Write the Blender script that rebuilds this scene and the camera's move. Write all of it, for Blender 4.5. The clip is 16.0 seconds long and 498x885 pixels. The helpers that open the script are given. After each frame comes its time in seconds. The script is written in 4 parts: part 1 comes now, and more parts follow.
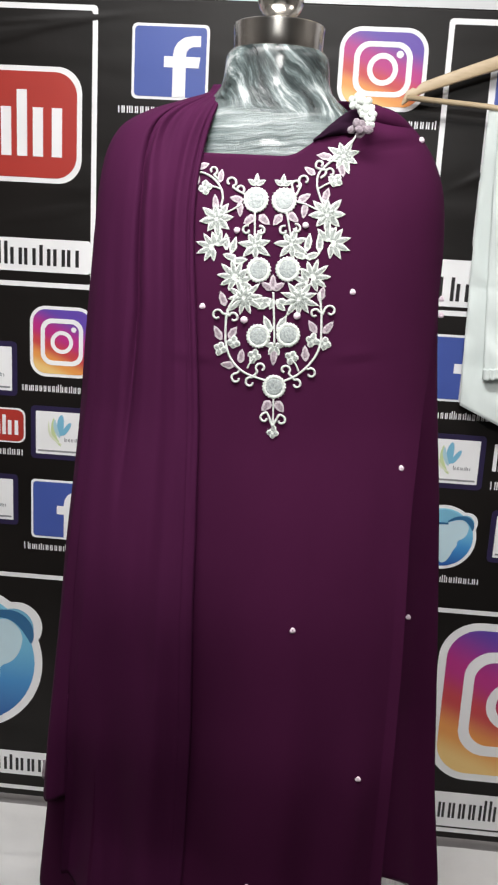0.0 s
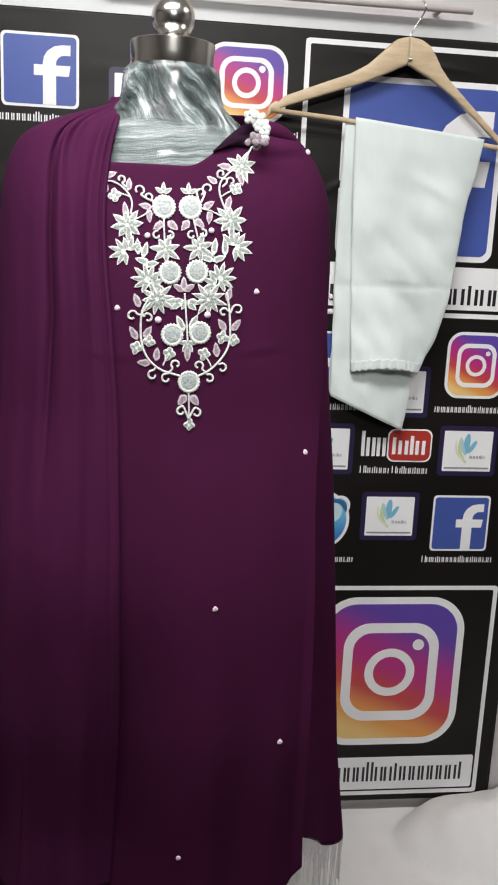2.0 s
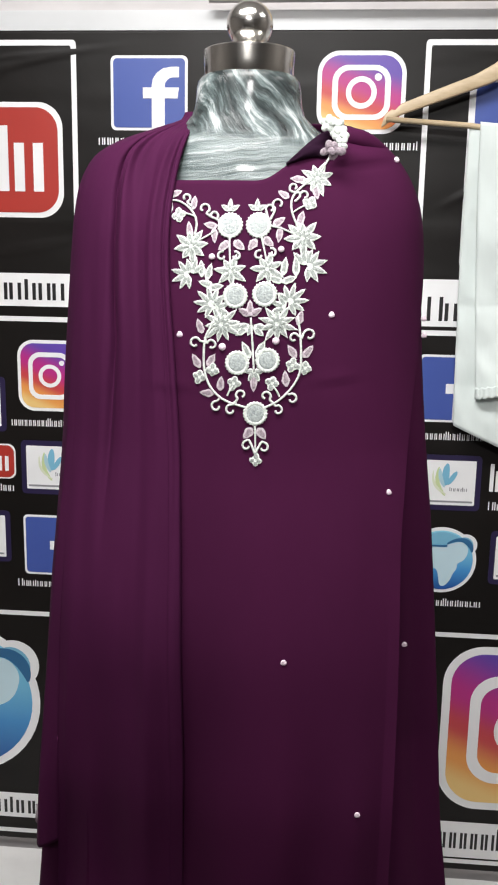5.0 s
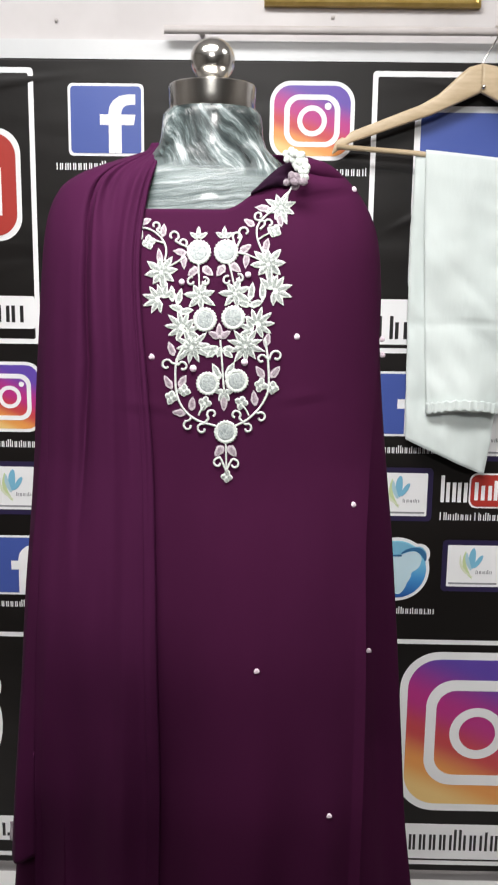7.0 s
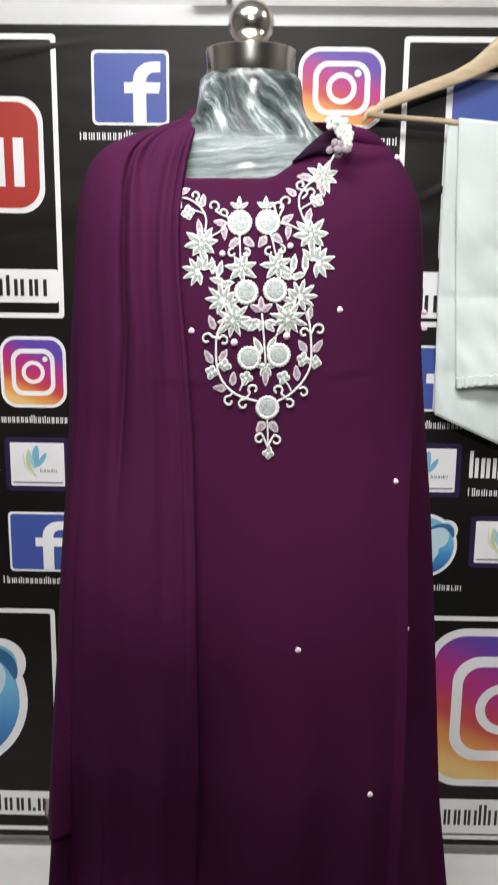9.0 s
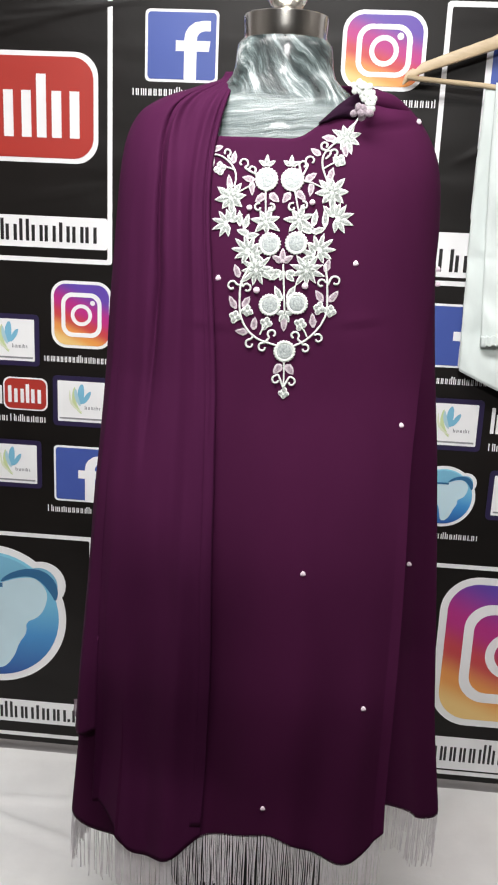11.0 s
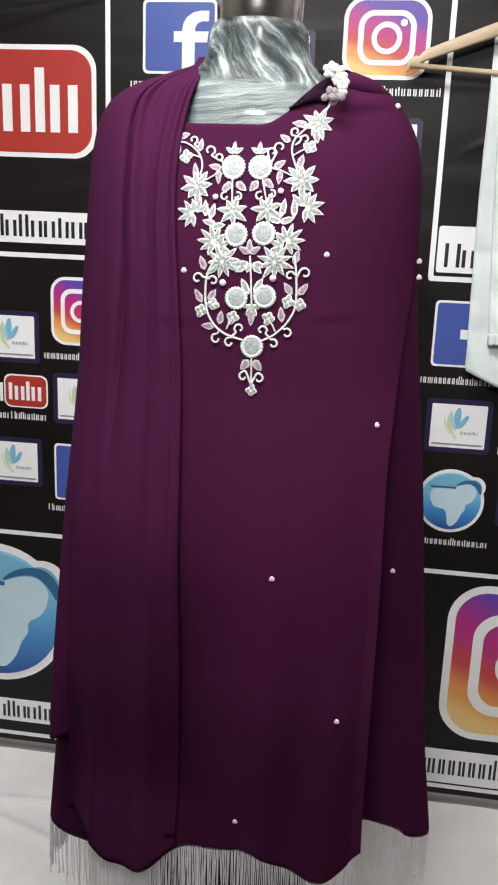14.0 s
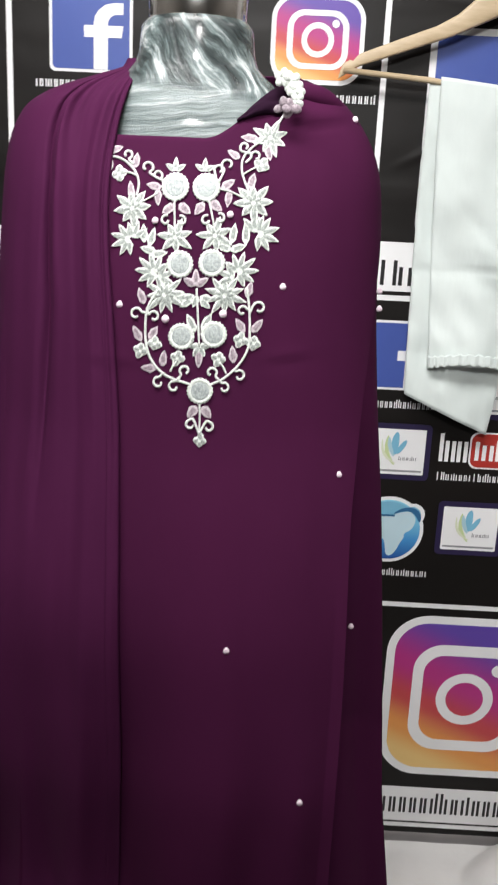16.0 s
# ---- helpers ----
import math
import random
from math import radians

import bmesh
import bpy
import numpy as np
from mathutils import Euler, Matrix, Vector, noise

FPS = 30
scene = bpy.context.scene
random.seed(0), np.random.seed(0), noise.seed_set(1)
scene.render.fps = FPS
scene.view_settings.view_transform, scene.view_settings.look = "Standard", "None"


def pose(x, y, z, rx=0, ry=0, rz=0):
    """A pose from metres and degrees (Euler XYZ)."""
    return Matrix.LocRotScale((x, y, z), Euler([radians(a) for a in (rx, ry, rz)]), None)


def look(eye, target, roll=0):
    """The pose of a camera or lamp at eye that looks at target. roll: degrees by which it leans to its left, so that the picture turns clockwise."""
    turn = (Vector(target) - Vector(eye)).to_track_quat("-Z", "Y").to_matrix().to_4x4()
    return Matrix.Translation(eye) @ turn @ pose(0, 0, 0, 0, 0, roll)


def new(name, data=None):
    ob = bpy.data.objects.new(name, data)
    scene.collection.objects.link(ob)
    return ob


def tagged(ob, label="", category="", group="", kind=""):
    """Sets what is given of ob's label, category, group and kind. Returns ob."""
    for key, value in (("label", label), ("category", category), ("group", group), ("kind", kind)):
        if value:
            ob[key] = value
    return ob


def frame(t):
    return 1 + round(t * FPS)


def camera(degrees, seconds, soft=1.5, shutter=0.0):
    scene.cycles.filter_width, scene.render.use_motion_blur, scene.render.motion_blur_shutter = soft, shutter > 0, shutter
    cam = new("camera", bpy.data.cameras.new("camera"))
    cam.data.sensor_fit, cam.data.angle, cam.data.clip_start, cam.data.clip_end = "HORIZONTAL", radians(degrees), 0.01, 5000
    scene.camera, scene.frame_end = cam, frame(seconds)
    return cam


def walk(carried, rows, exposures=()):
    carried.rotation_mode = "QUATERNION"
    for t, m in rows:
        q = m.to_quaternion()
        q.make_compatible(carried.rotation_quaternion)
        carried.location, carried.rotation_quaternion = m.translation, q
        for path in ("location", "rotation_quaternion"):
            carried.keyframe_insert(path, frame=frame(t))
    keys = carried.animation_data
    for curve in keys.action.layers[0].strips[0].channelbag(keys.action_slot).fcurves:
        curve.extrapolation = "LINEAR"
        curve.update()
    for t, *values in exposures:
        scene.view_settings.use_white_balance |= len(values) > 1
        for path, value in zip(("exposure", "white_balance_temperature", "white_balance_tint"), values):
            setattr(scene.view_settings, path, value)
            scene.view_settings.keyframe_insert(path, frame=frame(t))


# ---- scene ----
cam = camera(31.7, 16.0, 2.0, 0.4)
METRES, EYE, TILT, LEAN, TURN = 1.3, 1.45, 0.0, 0.0, 4.1
ROWS = [
    (0.0, 0.0, 0.0, 0.0, 0.72, -13.37, -3.03),
    (0.5, 0.0025, -0.012, 0.0004, -1.3, -13.75, -2.76),
    (1.0, -0.0417, -0.0258, -0.0106, -5.45, -13.26, -2.21),
    (1.5, -0.0837, -0.0456, 0.0021, -9.83, -12.63, -2.22),
    (2.0, -0.0956, -0.0569, -0.0031, -10.72, -12.62, -2.58),
    (2.5, -0.1025, -0.0572, -0.0064, -8.98, -12.74, -2.42),
    (3.0, -0.0753, -0.0354, -0.0039, -6.08, -12.34, -1.94),
    (3.5, -0.0302, 0.0095, 0.0021, -2.15, -11.97, -1.43),
    (4.0, 0.0029, 0.0252, 0.0011, 0.83, -11.71, -1.07),
    (6.5, 0.0287, -0.0089, -0.0041, -0.77, -11.47, -0.59),
    (7.0, -0.0061, -0.0174, 0.0072, -3.22, -10.56, -0.77),
    (7.5, -0.0448, -0.0203, 0.0145, -3.99, -9.78, -0.75),
    (8.0, -0.0593, -0.0148, 0.0146, -3.64, -9.78, -0.62),
    (8.5, -0.0486, -0.0033, 0.0103, -3.28, -10.18, -0.62),
    (9.0, -0.0447, 0.0026, 0.0039, -3.03, -12.18, -0.63),
    (9.5, -0.02, -0.0012, 0.0016, -1.45, -15.66, -0.82),
    (12.0, 0.007, -0.1324, 0.0034, 1.71, -14.24, -2.71),
    (12.5, 0.033, -0.0927, -0.0014, 2.29, -14.06, -2.52),
    (13.0, 0.0539, -0.0546, -0.0044, 3.08, -14.37, -2.38),
    (13.5, 0.0723, -0.0295, -0.0112, 3.97, -14.97, -2.22),
    (14.0, 0.0883, -0.0474, -0.0071, 4.56, -14.96, -2.13),
    (14.5, 0.0791, -0.0626, -0.0029, 5.15, -14.98, -2.08),
    (15.0, 0.0852, -0.0556, -0.0001, 4.56, -15.06, -2.71),
    (15.5, 0.0729, -0.0149, -0.0053, 2.11, -15.22, -3.4),
    (16.0, 0.0258, 0.0743, 0.0191, -2.48, -15.04, -2.63),
]
walk(cam, [(t, pose(0, 0, EYE, TILT, LEAN, TURN) @ pose(METRES * x, METRES * y, METRES * z, 90 + pitch, roll, yaw)) for t, x, y, z, yaw, pitch, roll in ROWS],
     exposures=[(0.0, -0.08), (1.0, -0.08), (1.5, -0.04), (2.0, -0.20), (2.5, -0.18), (3.5, -0.10), (4.2, -0.04), (6.5, 0.0), (7.5, -0.02), (9.0, -0.08), (9.5, -0.08), (11.8, 0.2), (12.1, 0.18), (12.5, 0.02), (13.5, -0.08), (14.5, -0.02), (15.5, 0.0), (16.0, 0.0)])


# ---- light ----
world = bpy.data.worlds.new("room_air")
scene.world = world
world.use_nodes = True
world.node_tree.nodes["Background"].inputs[0].default_value = (0.9, 0.95, 1.0, 1)
world.node_tree.nodes["Background"].inputs[1].default_value = 0.025


def area_lamp(name, at, target, sx, sy, watts, colour, beam=180):
    data = bpy.data.lights.new(name, "AREA")
    data.shape, data.size, data.size_y, data.energy, data.color = "RECTANGLE", sx, sy, watts, colour
    data.spread = radians(beam)
    ob = new(name, data)
    ob.matrix_world = look(at, target)
    return ob


area_lamp("ceiling_panel_light", (-0.30, 0.60, 2.70), (-0.30, 0.80, 0.0), 1.2, 0.5, 47, (1.0, 0.985, 0.97))
# added fill beam with no known source, lifts the middle of the dress
area_lamp("added_fill_spot", (-0.10, -1.5, 2.66), (-0.02, 1.2, 1.36), 0.5, 0.3, 4.0, (1.0, 0.98, 0.965), 46)
# side fill added to brighten the banner's foot and the sheet
area_lamp("added_side_fill", (1.35, 0.95, 2.70), (1.35, 1.00, 0.0), 0.5, 0.5, 9, (1.0, 0.985, 0.97))


# ---- materials ----
def mat(name, colour, rough=0.6, metal=0.0, **more):
    m = bpy.data.materials.new(name)
    m.use_nodes = True
    b = m.node_tree.nodes["Principled BSDF"]
    b.inputs["Base Color"].default_value = (*colour, 1)
    b.inputs["Roughness"].default_value = rough
    b.inputs["Metallic"].default_value = metal
    for k, v in more.items():
        b.inputs[k.replace("_", " ")].default_value = v
    return m


def node(m, kind, **sets):
    n = m.node_tree.nodes.new(kind)
    for k, v in sets.items():
        if k in n.inputs:
            n.inputs[k].default_value = v
    return n


def wire(m, a, out, b, inp):
    m.node_tree.links.new(a.outputs[out], b.inputs[inp])


def bsdf(m):
    return m.node_tree.nodes["Principled BSDF"]


def coords(m, scale=(1, 1, 1), turn=(0, 0, 0), space="Object"):
    c, mp = node(m, "ShaderNodeTexCoord"), node(m, "ShaderNodeMapping")
    mp.inputs["Scale"].default_value, mp.inputs["Rotation"].default_value = scale, turn
    wire(m, c, space, mp, "Vector")
    return mp


def noise_tex(m, mp, scale, detail=4.0, rough=0.55):
    n = node(m, "ShaderNodeTexNoise", Scale=scale, Detail=detail, Roughness=rough)
    wire(m, mp, "Vector", n, "Vector")
    return n


def ramp(m, src, out, stops):
    r = node(m, "ShaderNodeValToRGB")
    els = r.color_ramp.elements
    while len(els) < len(stops):
        els.new(0.5)
    for e, (p, c) in zip(els, stops):
        e.position, e.color = p, (*c, 1)
    wire(m, src, out, r, "Fac")
    return r


def relief(m, src, out, strength, distance, before=None):
    b = node(m, "ShaderNodeBump", Strength=strength, Distance=distance)
    wire(m, src, out, b, "Height")
    if before:
        wire(m, before, "Normal", b, "Normal")
    wire(m, b, "Normal", bsdf(m), "Normal")
    return b


def mottled(name, lo, hi, scale, rough=0.6, bump=0.15, depth=0.002, fine=300.0, metal=0.0, **more):
    """A surface with stains at one scale and grain at another."""
    m = mat(name, hi, rough, metal, **more)
    mp = coords(m)
    a, f = noise_tex(m, mp, scale), noise_tex(m, mp, fine, 2.0)
    r = ramp(m, a, "Fac", [(0.3, lo), (0.7, hi)])
    wire(m, r, "Color", bsdf(m), "Base Color")
    b = relief(m, a, "Fac", bump, depth)
    relief(m, f, "Fac", bump, depth * 0.15, b)
    return m


def cloth(name, lo, hi, rough, sheen, sheen_tint, weave=900.0, spec=0.25, crease=0.2):
    m = mat(name, hi, rough)
    b = bsdf(m)
    b.inputs["Sheen Weight"].default_value, b.inputs["Sheen Roughness"].default_value = sheen, 0.4
    b.inputs["Sheen Tint"].default_value = (*sheen_tint, 1)
    b.inputs["Specular IOR Level"].default_value = spec
    mp = coords(m, (1, 1, 0.35))
    a = noise_tex(m, mp, 7.0, 5.0)
    r = ramp(m, a, "Fac", [(0.3, lo), (0.7, hi)])
    wire(m, r, "Color", b, "Base Color")
    w = noise_tex(m, coords(m, (1, 1, 0.5)), weave, 1.0)
    first = relief(m, a, "Fac", crease, 0.006)
    relief(m, w, "Fac", 0.25, 0.0004, first)
    return m


WALL = mottled("wall_paint", (0.54, 0.51, 0.51), (0.64, 0.61, 0.61), 5.0, 0.55, 0.12, 0.003)
BOARD = mottled("white_board", (0.60, 0.61, 0.62), (0.68, 0.69, 0.70), 6.0, 0.35, 0.05, 0.001)
CEIL = mottled("ceiling_paint", (0.78, 0.78, 0.77), (0.84, 0.84, 0.83), 3.0, 0.8, 0.1, 0.002)
# unseen enclosing walls, dark so that little light bounces onto the dress
FAR = mottled("dark_unseen_wall", (0.18, 0.165, 0.15), (0.26, 0.24, 0.225), 2.0, 0.7, 0.1, 0.002)
# unseen floor, its colour lowered to keep bounce off the lower dress
TILE = mottled("dark_unseen_floor", (0.045, 0.038, 0.033), (0.075, 0.065, 0.057), 4.0, 0.3, 0.05, 0.001)
SHEET = cloth("white_cotton_sheet", (0.78, 0.77, 0.76), (0.86, 0.85, 0.84), 0.85, 0.1, (1, 1, 1), 500.0, 0.2, 0.5)
PURPLE = cloth("purple_georgette", (0.043, 0.0064, 0.029), (0.054, 0.0081, 0.036), 0.8, 0.0, (0.50, 0.12, 0.46), 1100.0, 0.05)
SCARF = cloth("purple_chiffon", (0.045, 0.0068, 0.032), (0.057, 0.0086, 0.040), 0.8, 0.0, (0.55, 0.15, 0.50), 1100.0, 0.07)
DARKFOLD = cloth("purple_lining", (0.012, 0.003, 0.011), (0.02, 0.005, 0.018), 0.9, 0.05, (0.4, 0.2, 0.4), 900.0, 0.1)
WHITECLOTH = cloth("white_cotton", (0.60, 0.66, 0.645), (0.71, 0.77, 0.75), 0.8, 0.1, (1, 1, 1), 700.0, 0.2, 1.0)
THREAD = mottled("white_thread", (0.46, 0.50, 0.46), (0.78, 0.82, 0.78), 330.0, 0.6, 0.8, 0.0012, 1500.0)
SILVER = mottled("lilac_thread", (0.16, 0.12, 0.15), (0.38, 0.32, 0.35), 330.0, 0.5, 0.6, 0.0015, 1500.0)
BEAD = mottled("bead_grey", (0.22, 0.25, 0.25), (0.46, 0.50, 0.49), 300.0, 0.35, 0.7, 0.0015, 1500.0)
INLAY = mottled("grey_green_thread", (0.15, 0.17, 0.16), (0.42, 0.46, 0.43), 420.0, 0.55, 0.8, 0.0012, 1500.0)
LILAC = mottled("pale_lilac_thread", (0.36, 0.30, 0.34), (0.60, 0.53, 0.57), 330.0, 0.55, 0.8, 0.0012, 1500.0)
PEARL = mottled("pink_pearl", (0.70, 0.56, 0.65), (0.80, 0.68, 0.75), 60.0, 0.35, 0.1, 0.0005)
FRINGE = mottled("fringe_thread", (0.78, 0.74, 0.77), (0.88, 0.85, 0.87), 50.0, 0.7, 0.2, 0.0005)
WOOD = mat("pale_beech", (0.5, 0.36, 0.2), 0.4)
mp = coords(WOOD, (2.0, 9.0, 9.0))
gr = noise_tex(WOOD, mp, 9.0, 6.0)
wire(WOOD, ramp(WOOD, gr, "Fac", [(0.25, (0.44, 0.33, 0.20)), (0.75, (0.62, 0.49, 0.33))]), "Color", bsdf(WOOD), "Base Color")
relief(WOOD, gr, "Fac", 0.1, 0.001)
CHROME = mottled("brushed_steel", (0.66, 0.64, 0.60), (0.76, 0.74, 0.71), 14.0, 0.20, 0.02, 0.0004, 200.0, 1.0)
GOLD = mottled("gilt_moulding", (0.62, 0.43, 0.13), (0.78, 0.58, 0.22), 30.0, 0.32, 0.1, 0.0008, 300.0, 0.85)
PAPER = mottled("cream_paper", (0.56, 0.47, 0.36), (0.64, 0.55, 0.43), 9.0, 0.7, 0.03, 0.0005)
SEAL = mottled("seal_red", (0.22, 0.03, 0.02), (0.30, 0.05, 0.03), 40.0, 0.5)
PIPE = mottled("grey_conduit", (0.46, 0.42, 0.41), (0.56, 0.52, 0.51), 12.0, 0.45, 0.05, 0.0005)

# clear film wound round a dark neck: pale creases run slantwise, their glints painted into the colour, and lie flat
# where it is wound thick below
WRAP = mat("film_wrapped_neck", (0.2, 0.25, 0.25), 0.25)
b = bsdf(WRAP)
b.inputs["Coat Weight"].default_value, b.inputs["Coat Roughness"].default_value = 0.3, 0.12


def creases(turn, scale, size, warp_by):
    first = coords(WRAP, (1, 1, 1), (0.0, radians(turn), 0.0))
    second = node(WRAP, "ShaderNodeMapping")
    second.inputs["Scale"].default_value = scale
    warp = noise_tex(WRAP, coords(WRAP), 11.0, 2.0)
    add = node(WRAP, "ShaderNodeVectorMath")
    add.operation = "MULTIPLY_ADD"
    add.inputs[1].default_value = (warp_by, warp_by, warp_by)
    wire(WRAP, warp, "Color", add, 0)
    wire(WRAP, first, "Vector", add, 2)
    wire(WRAP, add, "Vector", second, "Vector")
    n = node(WRAP, "ShaderNodeTexNoise", Scale=size, Detail=9.0, Roughness=0.64)
    wire(WRAP, second, "Vector", n, "Vector")
    return n


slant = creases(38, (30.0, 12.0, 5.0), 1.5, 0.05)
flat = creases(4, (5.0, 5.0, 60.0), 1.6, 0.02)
# the palest stops paint the film's streak highlights
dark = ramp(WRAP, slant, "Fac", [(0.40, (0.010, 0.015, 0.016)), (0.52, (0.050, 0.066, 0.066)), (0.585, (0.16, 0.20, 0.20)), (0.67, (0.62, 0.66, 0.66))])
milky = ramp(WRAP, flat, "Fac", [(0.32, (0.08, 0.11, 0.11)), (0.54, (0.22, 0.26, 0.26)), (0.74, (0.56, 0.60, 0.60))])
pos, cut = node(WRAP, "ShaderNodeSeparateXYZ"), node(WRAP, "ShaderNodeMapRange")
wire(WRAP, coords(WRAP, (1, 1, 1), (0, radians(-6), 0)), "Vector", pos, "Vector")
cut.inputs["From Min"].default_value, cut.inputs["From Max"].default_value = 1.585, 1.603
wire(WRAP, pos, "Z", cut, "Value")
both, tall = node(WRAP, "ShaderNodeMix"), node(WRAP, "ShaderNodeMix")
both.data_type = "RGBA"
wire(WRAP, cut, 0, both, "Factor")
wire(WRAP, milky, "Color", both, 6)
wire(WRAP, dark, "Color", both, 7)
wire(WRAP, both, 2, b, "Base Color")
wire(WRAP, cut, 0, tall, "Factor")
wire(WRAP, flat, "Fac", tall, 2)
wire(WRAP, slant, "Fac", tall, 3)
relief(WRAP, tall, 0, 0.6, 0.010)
FORM = mottled("black_form_cover", (0.006, 0.006, 0.007), (0.012, 0.012, 0.013), 20.0, 0.8)


def print_ink(name, colour, rough=0.42):
    """Ink on a vinyl banner: a slight sheen, and the ripple of the vinyl."""
    m = mat(name, colour, rough)
    geo = node(m, "ShaderNodeNewGeometry")
    n = node(m, "ShaderNodeTexNoise", Scale=5.0, Detail=3.0)
    wire(m, geo, "Position", n, "Vector")
    lo = tuple(c * 0.88 for c in colour)
    r = ramp(m, n, "Fac", [(0.3, lo), (0.7, colour)])
    wire(m, r, "Color", bsdf(m), "Base Color")
    relief(m, n, "Fac", 0.25, 0.01)
    return m


def vinyl_black():
    m = mat("black_vinyl", (0.012, 0.010, 0.010), 0.45, 0.0, Specular_IOR_Level=0.26)
    mp = coords(m)
    n = noise_tex(m, mp, 3.0, 5.0)
    wire(m, ramp(m, n, "Fac", [(0.3, (0.0045, 0.0034, 0.0030)), (0.75, (0.010, 0.0078, 0.0070))]), "Color", bsdf(m), "Base Color")
    cr = node(m, "ShaderNodeTexNoise", Scale=2.2, Detail=1.5, Distortion=0.4)
    wire(m, coords(m, (1.0, 1.0, 4.0), (0, radians(12), 0)), "Vector", cr, "Vector")
    a = relief(m, n, "Fac", 0.3, 0.012)
    relief(m, cr, "Fac", 0.35, 0.016, a)
    return m


VINYL = vinyl_black()
WHITE = print_ink("ink_white", (0.88, 0.88, 0.89))
BLACK = print_ink("ink_black", (0.012, 0.011, 0.012))
BLUE = print_ink("ink_blue", (0.055, 0.095, 0.36))
DARKBLUE = print_ink("ink_indigo", (0.020, 0.013, 0.055))
RED = print_ink("ink_red", (0.42, 0.035, 0.025))
GREEN = print_ink("ink_yellow_green", (0.58, 0.68, 0.36))
SKY = print_ink("ink_sky", (0.20, 0.48, 0.66))
DEEPSKY = print_ink("ink_deep_sky", (0.03, 0.14, 0.30))
GREY = print_ink("ink_grey", (0.28, 0.28, 0.30))
PALEGREEN = print_ink("ink_pale_green", (0.72, 0.76, 0.58))
MIST = print_ink("ink_mist_blue", (0.42, 0.62, 0.70))


def sunset_ink():
    """Yellow at the foot, red and magenta in the middle, violet at the top."""
    m = mat("ink_sunset", (0.5, 0.1, 0.2), 0.42)
    c, sep = node(m, "ShaderNodeTexCoord"), node(m, "ShaderNodeSeparateXYZ")
    wire(m, c, "Generated", sep, "Vector")
    mad = node(m, "ShaderNodeMath")
    mad.operation = "MULTIPLY_ADD"
    mad.inputs[1].default_value, mad.inputs[2].default_value = 0.38, -0.14
    wire(m, sep, "X", mad, 0)
    s = node(m, "ShaderNodeMath")
    s.operation = "ADD"
    wire(m, mad, 0, s, 0)
    wire(m, sep, "Z", s, 1)
    up = ramp(m, s, 0, [(0.0, (0.80, 0.54, 0.20)), (0.18, (0.74, 0.30, 0.07)), (0.40, (0.52, 0.05, 0.06)), (0.62, (0.44, 0.022, 0.20)), (0.98, (0.11, 0.055, 0.36))])
    up.color_ramp.interpolation = "EASE"
    wire(m, up, "Color", bsdf(m), "Base Color")
    return m


def globe_ink():
    """A blue sea that deepens to the foot."""
    m = mat("ink_globe", (0.2, 0.5, 0.7), 0.4)
    c, sep = node(m, "ShaderNodeTexCoord"), node(m, "ShaderNodeSeparateXYZ")
    wire(m, c, "Generated", sep, "Vector")
    sea = ramp(m, sep, "Z", [(0.0, (0.012, 0.07, 0.30)), (0.35, (0.06, 0.27, 0.58)), (0.6, (0.16, 0.46, 0.68)), (1.0, (0.24, 0.58, 0.72))])
    wire(m, sea, "Color", bsdf(m), "Base Color")
    return m


PALE = print_ink("ink_pale_blue", (0.56, 0.74, 0.82))
SUNSET, GLOBE = sunset_ink(), globe_ink()


# ---- building helpers ----
def part(name, bm, material, parent=None, label=""):
    me = bpy.data.meshes.new(name)
    bm.to_mesh(me)
    bm.free()
    for one in (material if isinstance(material, (list, tuple)) else [material]):
        me.materials.append(one)
    ob = new(name, me)
    if parent:
        ob.parent = parent
    if label:
        ob["label"] = label
    return ob


def smooth(ob):
    for p in ob.data.polygons:
        p.use_smooth = True
    return ob


def box(bm, x0, x1, y0, y1, z0, z1):
    vs = [bm.verts.new((x, y, z)) for x in (x0, x1) for y in (y0, y1) for z in (z0, z1)]
    for f in ((0, 1, 3, 2), (4, 6, 7, 5), (0, 4, 5, 1), (2, 3, 7, 6), (0, 2, 6, 4), (1, 5, 7, 3)):
        bm.faces.new([vs[i] for i in f])
    return vs


def slab(name, x0, x1, y0, y1, z0, z1, material, parent=None, bevel=0.0, label=""):
    bm = bmesh.new()
    box(bm, x0, x1, y0, y1, z0, z1)
    bmesh.ops.recalc_face_normals(bm, faces=bm.faces)
    if bevel:
        bmesh.ops.bevel(bm, geom=bm.edges[:], offset=bevel, segments=2, affect="EDGES")
    return part(name, bm, material, parent, label)


def grid(bm, rows):
    """A skin over rows of points."""
    vs = [[bm.verts.new(p) for p in row] for row in rows]
    for a, b in zip(vs, vs[1:]):
        for i in range(len(a) - 1):
            bm.faces.new((a[i], a[i + 1], b[i + 1], b[i]))
    return vs


def tube(bm, pts, radii, sides=8, close=True):
    pts = [Vector(p) for p in pts]
    if not isinstance(radii, (list, tuple)):
        radii = [radii] * len(pts)
    rings = []
    for i, p in enumerate(pts):
        d = (pts[min(i + 1, len(pts) - 1)] - pts[max(i - 1, 0)]).normalized()
        side = d.cross(Vector((0.03, 1, 0.05))).normalized()
        up = side.cross(d)
        rings.append([bm.verts.new(p + radii[i] * (math.cos(k * math.tau / sides) * side + math.sin(k * math.tau / sides) * up)) for k in range(sides)])
    for a, b in zip(rings, rings[1:]):
        for k in range(sides):
            bm.faces.new((a[k], a[(k + 1) % sides], b[(k + 1) % sides], b[k]))
    if close:
        bm.faces.new(rings[0])
        bm.faces.new(rings[-1][::-1])


